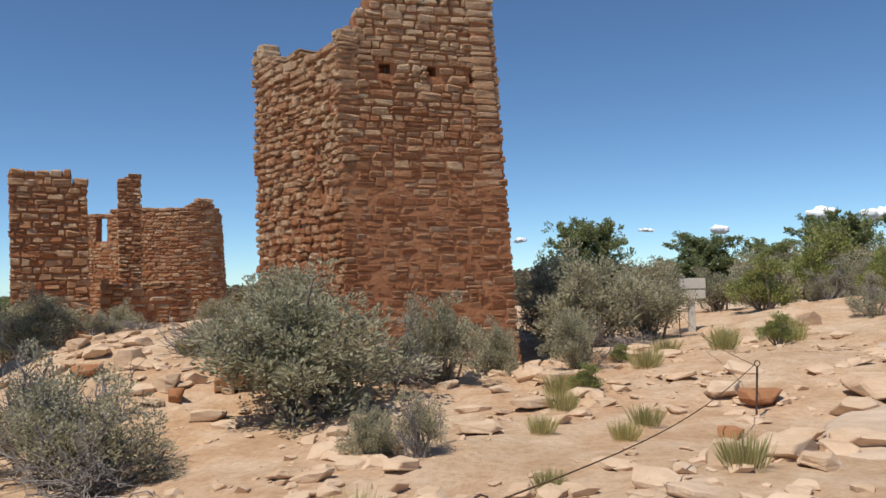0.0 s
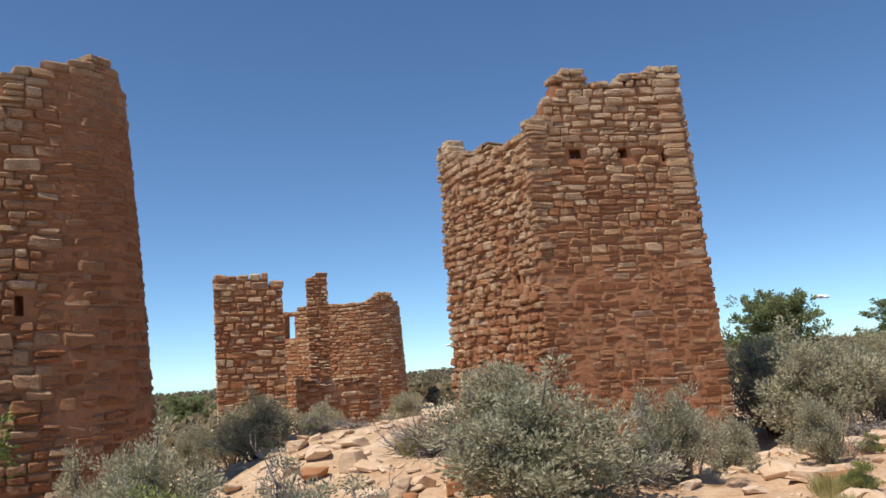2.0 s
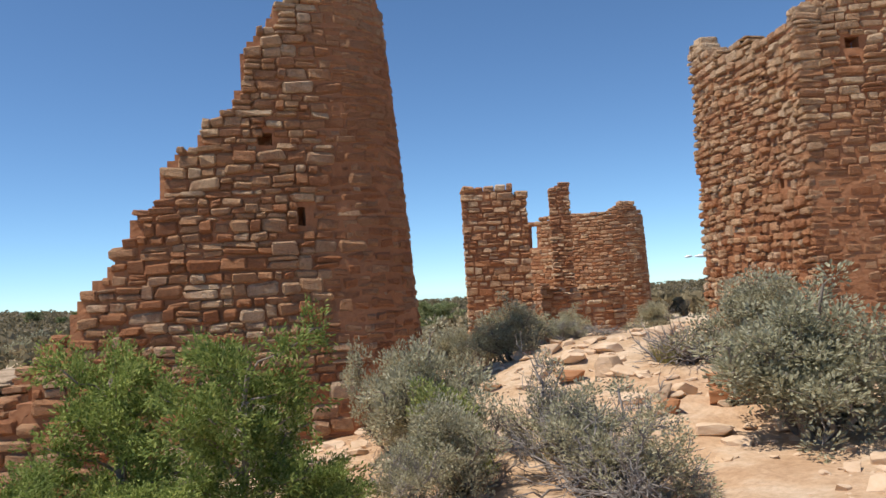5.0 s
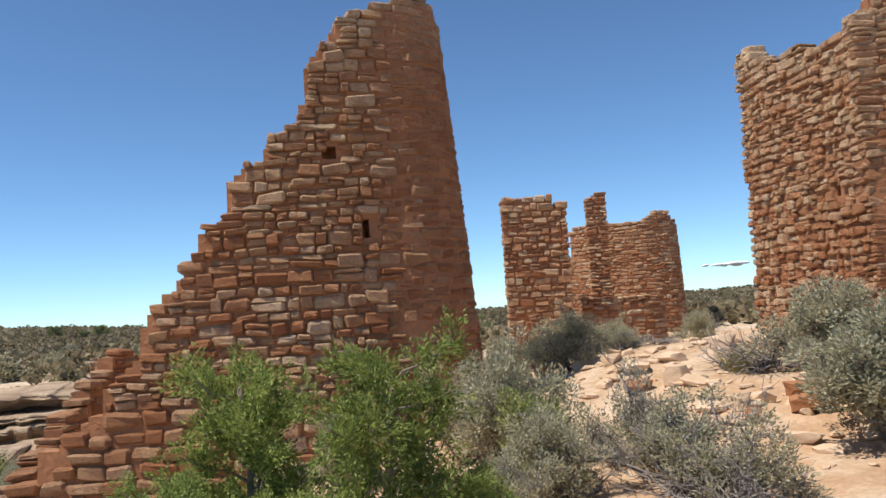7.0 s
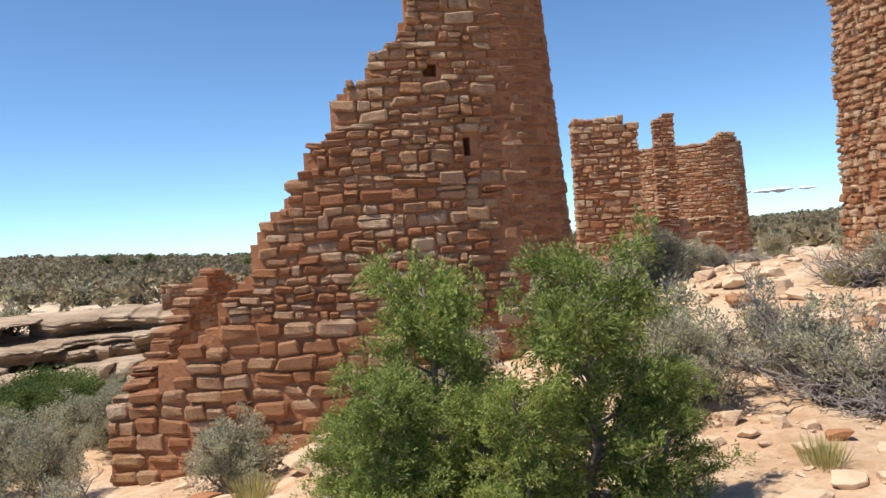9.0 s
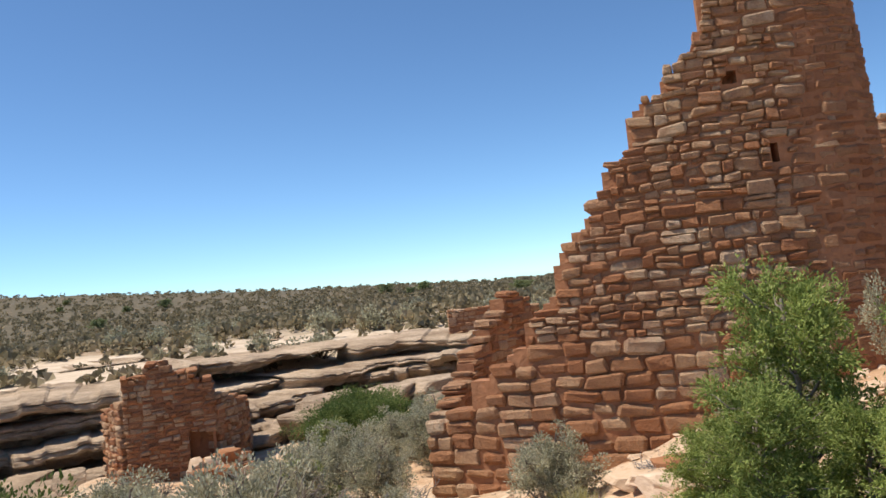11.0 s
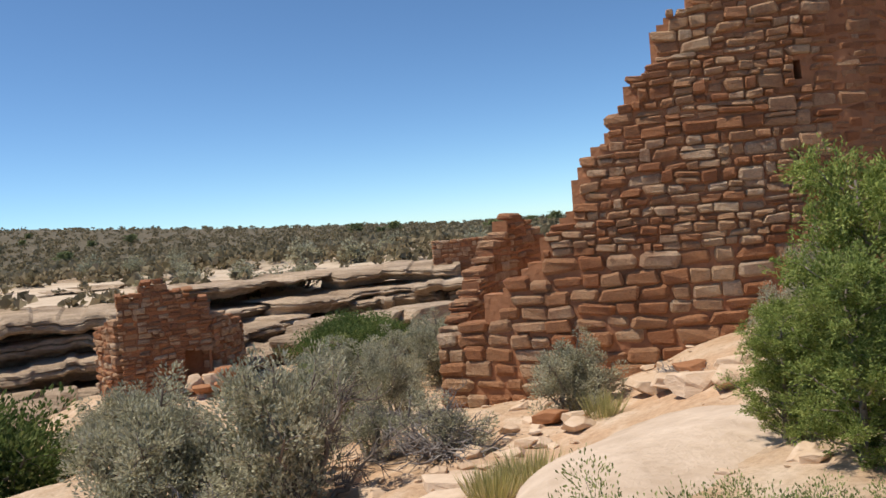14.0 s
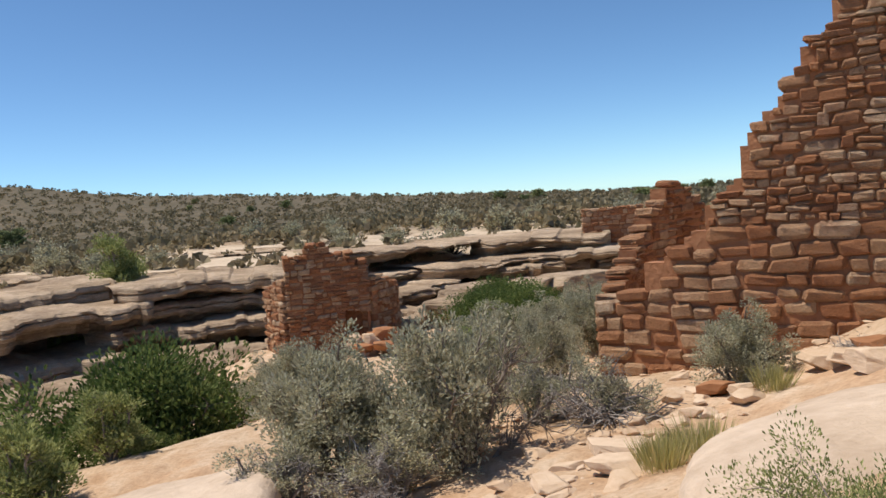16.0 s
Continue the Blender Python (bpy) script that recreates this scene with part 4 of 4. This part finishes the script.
P, R = "pale tan sandstone rock lying on the sand", "rusty red sandstone rock lying on the sand"
for me, x, y, size, turn, lab, wide in (
        (REDS[2], 3.6, 8.2, 0.4, 20, R, 1.1), (PALE[1], 3.3, 8.55, 0.38, 60, P, 1.2), (REDS[1], 2.6, 6.1, 0.24, 10, R, 1.0), (PALE[1], 2.75, 5.5, 0.42, 35, P, 1.2), (PALE[0], 2.35, 5.45, 0.26, 80, P, 1.2), (PALE[2], 2.9, 5.1, 0.3, 10, P, 1.0), (PALE[5], 3.3, 6.4, 0.3, 140, P, 1.2), (PALE[5], 3.6, 6.0, 0.4, 70, P, 1.3), (PALE[5], 4.4, 7.6, 0.5, 30, P, 1.4), (PALE[2], 4.9, 8.2, 0.7, 110, P, 1.4),
        (PALE[3], -4.3, 13.9, 0.5, 15, P, 1.3), (PALE[1], -3.5, 14.0, 0.4, 70, P, 1.3), (REDS[2], -4.95, 11.0, 0.38, 30, "small orange sandstone block on bare rock", 1.1), (PALE[0], -4.4, 11.2, 0.4, 100, P, 1.2), (PALE[3], -3.3, 9.6, 0.38, 20, P, 1.0), (REDS[1], -3.05, 9.2, 0.22, 50, R, 1.0), (REDS[2], -2.6, 10.2, 0.42, 80, R, 1.1), (REDS[0], -2.45, 9.7, 0.4, 10, R, 1.2), (PALE[2], -2.5, 10.8, 0.42, 35, P, 1.2), (PALE[2], -6.5, 13.0, 0.36, 65, P, 1.2), (PALE[3], -5.9, 12.7, 0.32, 5, P, 1.2), (PALE[5], -5.2, 11.9, 0.4, 100, P, 1.4), (PALE[1], -4.8, 12.4, 0.35, 40, P, 1.3),
        (PALE[3], -4.0, 5.75, 0.28, 15, P, 1.2), (PALE[0], -3.5, 5.55, 0.14, 45, P, 1.0), (PALE[3], -3.25, 5.5, 0.17, 75, P, 1.1), (REDS[0], -3.0, 5.2, 0.16, 20, R, 1.2), (PALE[5], -3.7, 5.3, 0.18, 70, P, 1.3),
        (PALE[2], 1.7, 10.3, 0.5, 10, P, 1.3), (REDS[2], 1.9, 9.9, 0.4, 60, R, 1.2), (PALE[1], 1.4, 10.8, 0.45, 130, P, 1.3), (PALE[2], 2.6, 13.0, 0.8, 20, P, 1.5), (PALE[5], 3.1, 13.6, 0.7, 90, P, 1.3), (PALE[5], 0.9, 9.6, 0.25, 15, P, 1.3), (PALE[4], 1.2, 8.3, 0.4, 70, P, 1.2), (PALE[5], 1.8, 8.9, 0.25, 120, P, 1.3), (PALE[4], 0.6, 7.0, 0.35, 30, P, 1.3), (PALE[1], 6.9, 15.6, 0.8, 20, P, 1.3), (PALE[1], 5.6, 15.7, 0.6, 120, P, 1.4),
        (PALE[1], -9.4, 6.1, 0.55, 20, P, 1.4), (PALE[2], -8.9, 5.9, 0.55, 70, P, 1.2), (PALE[3], -8.3, 5.35, 0.5, 15, P, 1.5), (PALE[3], -7.95, 5.75, 0.46, 40, P, 1.3), (PALE[1], -7.75, 5.2, 0.5, 100, P, 1.3), (REDS[2], -9.0, 6.4, 0.4, 100, R, 1.3), (PALE[3], -10.0, 5.2, 0.35, 30, P, 1.1), (PALE[5], -9.7, 4.9, 0.4, 80, P, 1.3), (REDS[0], -10.4, 5.2, 0.36, 10, R, 1.1),
        (PALE[5], -8.9, 2.1, 0.5, 15, P, 1.4), (PALE[4], -9.3, 2.5, 0.55, 60, P, 1.3), (PALE[5], -8.6, 2.3, 0.36, 100, P, 1.1), (PALE[4], -9.2, 1.4, 0.4, 10, P, 1.2), (PALE[5], -9.9, 1.3, 0.22, 30, P, 1.1), (PALE[5], -9.5, 0.9, 0.25, 75, P, 1.2),
        (PALE[1], -12.2, -0.95, 0.45, 20, P, 1.3), (REDS[0], -12.4, -0.75, 0.35, 80, R, 1.2), (PALE[2], -12.7, -0.9, 0.4, 130, P, 1.3), (PALE[0], -22.0, 5.8, 0.5, 10, P, 1.3), (PALE[3], -22.3, 6.4, 0.5, 60, P, 1.2), (PALE[1], -21.6, 6.3, 0.6, 100, P, 1.3), (PALE[3], -22.6, 4.2, 0.45, 40, P, 1.2)):
    rock(me, x, y, size, turn, lab, wide)
rng = random.Random(77)
for i in range(16):
    rock(rng.choice(PALE[:4] + REDS[:2]), -22.0 + rng.uniform(-0.8, 0.9), 6.2 + rng.uniform(-0.8, 0.8), rng.uniform(0.28, 0.6), rng.uniform(0, 360), "fallen wall stone heaped at the foot of the ruin", rng.uniform(1.1, 1.6), 0.05, rng.uniform(0, 0.3))

# rubble and gravel strewn over the bare ground
rng = random.Random(5)
rv, rf = [], []
for i in range(5200):
    x, y = rng.uniform(-13, 7), rng.uniform(-1, 17)
    if noise.noise((x * 0.5, y * 0.5, 7)) < -0.12:
        continue
    me = rng.choice(PALE[1:] + REDS[:1])
    s_ = 0.03 + 0.26 * rng.random() ** 3.4
    m = pose(x, y, rough_land(x, y) + s_ * 0.08, rng.uniform(-12, 12), rng.uniform(-12, 12), rng.uniform(0, 360)) @ Matrix.Diagonal((s_ * rng.uniform(1, 1.8), s_, s_, 1))
    o = len(rv)
    rv += [tuple(m @ v.co) for v in me.vertices]
    rf += [[o + k for k in p.vertices] for p in me.polygons]
tagged(new("gravel", mesh_from("gravel", rv, rf, M_ROCK, True)), "pale stone chips strewn over the sand", "gravel", kind="stuff")


def slab(name, label, outline, thick, dome, mat, seed, slope=(0, 0, 0)):
    """A bare rock slab: rounded rim, domed and dimpled top."""
    cx, cy = (sum(c) / len(outline) for c in zip(*outline))
    line = Curve(list(outline) + [outline[0]], 120)
    v, f = [], []
    rings = ((1.0, -1.0), (1.02, -0.55), (1.0, -0.22), (0.955, -0.05), (0.88, 0.0), (0.74, 0.0), (0.58, 0.0), (0.4, 0.0), (0.22, 0.0), (0.08, 0.0))
    n = len(line.p) - 1
    for k, (q, d) in enumerate(rings):
        for i in range(n):
            px, py = line.p[i]
            w = q * (1 + 0.05 * noise.noise((px * 1.3, py * 1.3, seed)))
            x, y = cx + (px - cx) * w, cy + (py - cy) * w
            z = slope[0] + slope[1] * (x - cx) + slope[2] * (y - cy) + dome * (1 - q * q) + d * thick
            z += 0.05 * noise.noise((x * 1.1, y * 1.1, seed + 3)) + 0.015 * noise.noise((x * 5, y * 5, seed))
            v.append((x, y, z))
    for k in range(len(rings) - 1):
        for i in range(n):
            j = (i + 1) % n
            f.append([k * n + i, k * n + j, (k + 1) * n + j, (k + 1) * n + i])
    f.append([(len(rings) - 1) * n + i for i in range(n)])
    return tagged(new(name, mesh_from(name, v, f, mat)), label, "rock slab")


slab("rock_slab", "large smooth pale slickrock slab with a rounded edge", [(-7.95, 1.85), (-8.35, 3.0), (-8.3, 4.2), (-7.9, 5.0), (-6.6, 5.2), (-5.9, 4.2), (-5.6, 2.6), (-6.2, 1.2), (-7.2, 1.1)], 0.5, 0.18, M_SLAB, 2, (-0.92, 0.17, 0.0))
slab("rock_slab", "sloping pale slickrock slab at the canyon edge", [(-14.6, -2.6), (-13.6, -0.6), (-12.2, -0.3), (-11.0, -0.9), (-10.2, -2.2), (-11.5, -4.2), (-13.6, -4.4)], 0.7, 0.1, M_SLAB, 4, (-1.95, 0.14, 0.12))
slab("rock_slab", "wide flat bleached slickrock terrace", [(5.2, 9.0), (7.0, 12.5), (9.2, 15.5), (13, 18), (17, 15), (14, 9.5), (9, 7.2)], 0.4, 0.25, M_SLAB, 6, (0.55, 0.06, 0.03))
slab("rock_slab", "low bleached slickrock ledge beside the path", [(3.3, 5.6), (3.8, 7.0), (4.8, 7.6), (6.2, 6.8), (6.0, 5.2), (4.6, 4.6)], 0.2, 0.08, M_SLAB, 8, (0.16, 0.02, 0.02))

# ---- canyon walls ----


def ledge(seed, line_pts, z, thick, depth, back, lab):
    """A fractured rock shelf with a ragged brow, bedding cracks in its face, and an undercut below."""
    line = Curve(line_pts, max(30, int(9 * math.hypot(line_pts[0][0] - line_pts[-1][0], line_pts[0][1] - line_pts[-1][1]))))
    prof = ((-back, 0.05), (-1.6, 0.03), (-0.5, 0.02), (-0.05, -0.04), (0.12, -0.16), (0.16, -0.34), (0.02, -0.40), (0.14, -0.46), (0.2, -0.70), (0.05, -0.92), (-0.3 * depth, -1.0), (-depth, -1.06), (-depth - 0.3, -1.9))
    v, f = [], []
    n = len(line.p)
    for i, s in enumerate(np.linspace(0, line.length, n)):
        x, y, tx, ty = line.at(s)
        block = round(2.0 * noise.noise((s * 0.33, seed, 1))) * 0.5
        jut = 1.2 * noise.noise((s * 0.13, seed, 0)) + block + 0.35 * abs(noise.noise((s * 0.8, seed, 4))) + 0.14 * noise.noise((s * 3.1, seed, 8))
        jut -= 1.6 * (max(0, 1 - s / 0.7) ** 2 + max(0, 1 - (line.length - s) / 0.7) ** 2)
        th = thick * (1 + 0.7 * noise.noise((s * 0.2, seed, 6)))
        zz = z + 0.75 * noise.noise((s * 0.09, seed, 2)) * min(1, thick) + 0.08 * round(2 * noise.noise((s * 0.5, seed, 5)))
        for q, h in prof:
            k = q + jut if q > -back else q
            if -0.9 < h < -0.1:
                k += 0.16 * noise.noise((s * 2.2, h * 6, seed))
            v.append((x + ty * k, y - tx * k, zz + h * th + 0.06 * noise.noise((s * 1.9, q * 2, seed))))
    m = len(prof)
    for i in range(n - 1):
        for k in range(m - 1):
            f.append([i * m + k, i * m + k + 1, (i + 1) * m + k + 1, (i + 1) * m + k])
    return tagged(new("rock_ledge", mesh_from("rock_ledge", v, f, M_LEDGE, True)), lab, "rock ledge", "canyon ledges")


LEDGE = "weathered tan sandstone ledge with a shadowed undercut in the canyon wall"
rim_line = [(-33.0, -34), (-33.5, -24), (-34.2, -14), (-32.8, -5), (-33.6, 3), (-31.6, 10), (-31.8, 16), (-28, 21)]
rng = random.Random(31)


def broken(level, off, z, th, dp, bk, lab, pts):
    """One bed of the canyon wall, broken into blocks and shelves of different length, height and reach."""
    line = Curve(pts, 240)
    s = 0.0
    while s < line.length - 2:
        l = min(rng.uniform(3.0, 9.0), line.length - s)
        out, dz = off + rng.uniform(-0.9, 0.9), rng.uniform(-0.28, 0.28)
        seg = []
        for q in np.linspace(s - 0.4, s + l + 0.4, 6):
            x, y, tx, ty = line.at(min(max(q, 0.2), line.length - 0.2))
            seg.append((x + ty * 0 + out, y))
        if (seg[0][1] - seg[-1][1]) ** 2 > 1:
            thin = 0.45 if seg[0][1] > 5 else 1.0      # the beds grow thin towards the canyon head
            ledge(level * 7.3 + s * 1.7, seg, z * (0.75 if thin < 1 and level < 9 else 1) + dz, th * thin * rng.uniform(0.6, 1.35), dp * (0.15 if thin < 1 else 1.0) * rng.uniform(0.7, 1.3), bk, lab)
        s += l


for i, (off, z, th, dp, bk) in enumerate(((0.0, -0.9, 0.75, 1.2, 6), (1.3, -1.6, 0.5, 0.6, 4), (2.5, -2.3, 0.7, 0.8, 4), (4.0, -3.1, 0.8, 0.7, 4))):
    broken(i, off, z, th, dp, bk, LEDGE, rim_line)
for i, (off, z) in enumerate(((-5.0, -0.94), (-9.0, -0.76), (-14.0, -0.55))):
    broken(10 + i, off, z, 0.22, 0.1, 6, "low pale sandstone step above the canyon rim", [(x - 0.25 * max(0, y), y) for x, y in rim_line[1:]])

# fallen and weathered-out blocks on the canyon slope
BLOCKS = [boulder(140 + i, M_LEDGE, (0.5, 0.65, 0.4, 0.55)[i], 8) for i in range(4)]
rng = random.Random(33)
for i in range(70):
    y = rng.uniform(-16, 17)
    x = -28.6 + 0.12 * y + rng.uniform(-2.6, 2.4)
    size = 0.7 + 1.7 * rng.random() ** 2
    ob = rock(rng.choice(BLOCKS), x, y, size, rng.uniform(0, 360), "weathered tan sandstone block fallen on the canyon slope", rng.uniform(1.2, 2.0), 0.18)
    ob["group"] = "fallen canyon blocks"

# ---- far brush ----
rng = random.Random(9)
bv, bf = [], []
for i in range(17000):
    az = radians(rng.uniform(-50, 110))
    r = 34 * math.exp(rng.random() ** 0.8 * math.log(395 / 34))
    x, y = -math.sin(az) * r, math.cos(az) * r
    if -34 < x < -16 and y < 22 or (r < 60 and -48 < x < -30 and y < 24 and rng.random() < 0.85):
        continue
    z = rough_land(x, y)
    w = rng.uniform(0.4, 1.2) * (1 + r / 420)
    h = w * rng.uniform(0.35, 0.6)
    for _ in range(13):
        d = unit(rng, 0.4)
        c = Vector((x + d.x * w * 0.42, y + d.y * w * 0.42, z + max(0.05, h * (0.45 + 0.5 * d.z))))
        leaf(bv, bf, c, unit(rng, 0.7), w * 0.36, w * 0.5, rng)
tagged(new("far_brush", mesh_from("far_brush", bv, bf, M_BRUSH, True)), "dark grey-green brush covering the far mesa", "brush", kind="stuff")
for i in range(66):
    az, r = radians(rng.uniform(40, 92)), 34 + 32 * rng.random()
    stand(far_sage, -math.sin(az) * r, math.cos(az) * r, rng.uniform(0, 360), rng.uniform(0.6, 1.5), 0.9, first=i == 0)
for i in range(14):
    az, r = radians(rng.uniform(30, 95)), 60 * math.exp(rng.random() * math.log(5.5))
    stand(dark_tree, -math.sin(az) * r, math.cos(az) * r, rng.uniform(0, 360), rng.uniform(0.5, 0.9), 0.75, 0.2)

# ---- sign and rope barrier ----
sign = thing("sign", "weathered grey wooden trail sign on a single post", "sign", pose(5.7, 18.0, rough_land(5.7, 18.0), 0, 0, 8))


def box(lx, ly, lz, mat, name, r=0.012):
    bm = bmesh.new()
    bmesh.ops.create_cube(bm, size=1.0)
    bmesh.ops.scale(bm, vec=(lx, ly, lz), verts=bm.verts)
    bmesh.ops.bevel(bm, geom=bm.edges[:], offset=r, segments=2, affect='EDGES')
    me = bpy.data.meshes.new(name)
    bm.to_mesh(me)
    bm.free()
    me.materials.append(mat)
    return me


part("post", box(0.14, 0.12, 1.35, M_SIGN, "post"), sign, m=pose(0, 0, 0.55))
part("board", box(0.62, 0.06, 0.24, M_SIGN, "board"), sign, m=pose(0, -0.09, 1.1))
part("board", box(0.5, 0.06, 0.2, M_SIGN, "board"), sign, m=pose(0.05, -0.09, 0.85))


def iron_post(x, y, lean):
    ob = thing("barrier_post", "thin rusty iron barrier post in the sand", "post", pose(x, y, rough_land(x, y), lean, -lean, 0), "rope barrier posts")
    v, f = [], []
    tube(v, f, [Vector((0, 0, -0.15)), Vector((0, 0, 0.25)), Vector((0, 0, 0.52))], 0.011, 0.011, 6)
    part("rod", mesh_from("rod", v, f, M_POST), ob)
    v, f = [], []
    tube(v, f, [Vector((0.03 * math.cos(a), 0, 0.545 + 0.03 * math.sin(a))) for a in np.linspace(0, 6.283, 9)], 0.006, 0.006, 5)
    part("eye", mesh_from("eye", v, f, M_POST), ob)
    return Vector((x, y, rough_land(x, y) + 0.53))


posts = [iron_post(5.05, 16.6, 2), iron_post(3.4, 7.7, -5), iron_post(0.5, 2.4, 2)]
for a, b in zip(posts, posts[1:]):
    v, f = [], []
    pts = [a.lerp(b, t) - Vector((0, 0, 0.12 * math.sin(math.pi * t))) for t in np.linspace(0, 1, 16)]
    tube(v, f, pts, 0.0045, 0.0045, 5)
    tagged(new("rope", mesh_from("rope", v, f, M_ROPE)), "thin brown barrier rope strung between iron posts", "rope", "barrier ropes")

# ---- small clouds far off ----


def cloud(x, y, z, length, height, seed):
    """A small ragged fair-weather cloud."""
    rng = random.Random(seed)
    bm = bmesh.new()
    turn = math.atan2(y, x) + math.pi / 2
    long = 3.0 if length > 15 * height else 1.5
    for i in range(26):
        t = rng.uniform(-0.5, 0.5)
        r = height * rng.uniform(0.4, 1.0) * (1 - 1.5 * abs(t) ** 1.5)
        bmesh.ops.create_icosphere(bm, subdivisions=2, radius=1.0, matrix=Matrix.Translation((t * length, rng.uniform(-.1, .1) * length, rng.uniform(0, 0.5) * height)) @ Matrix.Diagonal((r * long, r * 1.3, r, 1)))
    for q in bm.verts:
        q.co += Vector((1, 1, 1)) * 0.3 * height * noise.noise(q.co * (1.3 / height))
    me = bpy.data.meshes.new("cloud")
    bm.to_mesh(me)
    bm.free()
    me.materials.append(M_CLOUD)
    me.polygons.foreach_set("use_smooth", [True] * len(me.polygons))
    ob = new("cloud", me)
    ob.matrix_basis = Matrix.Translation((x, y, z)) @ Matrix.Rotation(turn, 4, 'Z')
    tagged(ob, "small white fair-weather cloud low over the mesa", "cloud", "low clouds", "structure")


for i, (x, y, z, l_, h_) in enumerate(((-248, 1477, 38, 110, 4), (610, 1367, 84, 40, 12), (459, 1425, 66, 24, 9), (339, 1459, 72, 26, 4), (115, 1493, 62, 20, 5), (700, 1330, 80, 90, 12))):
    cloud(x, y, z, l_, h_, 90 + i)
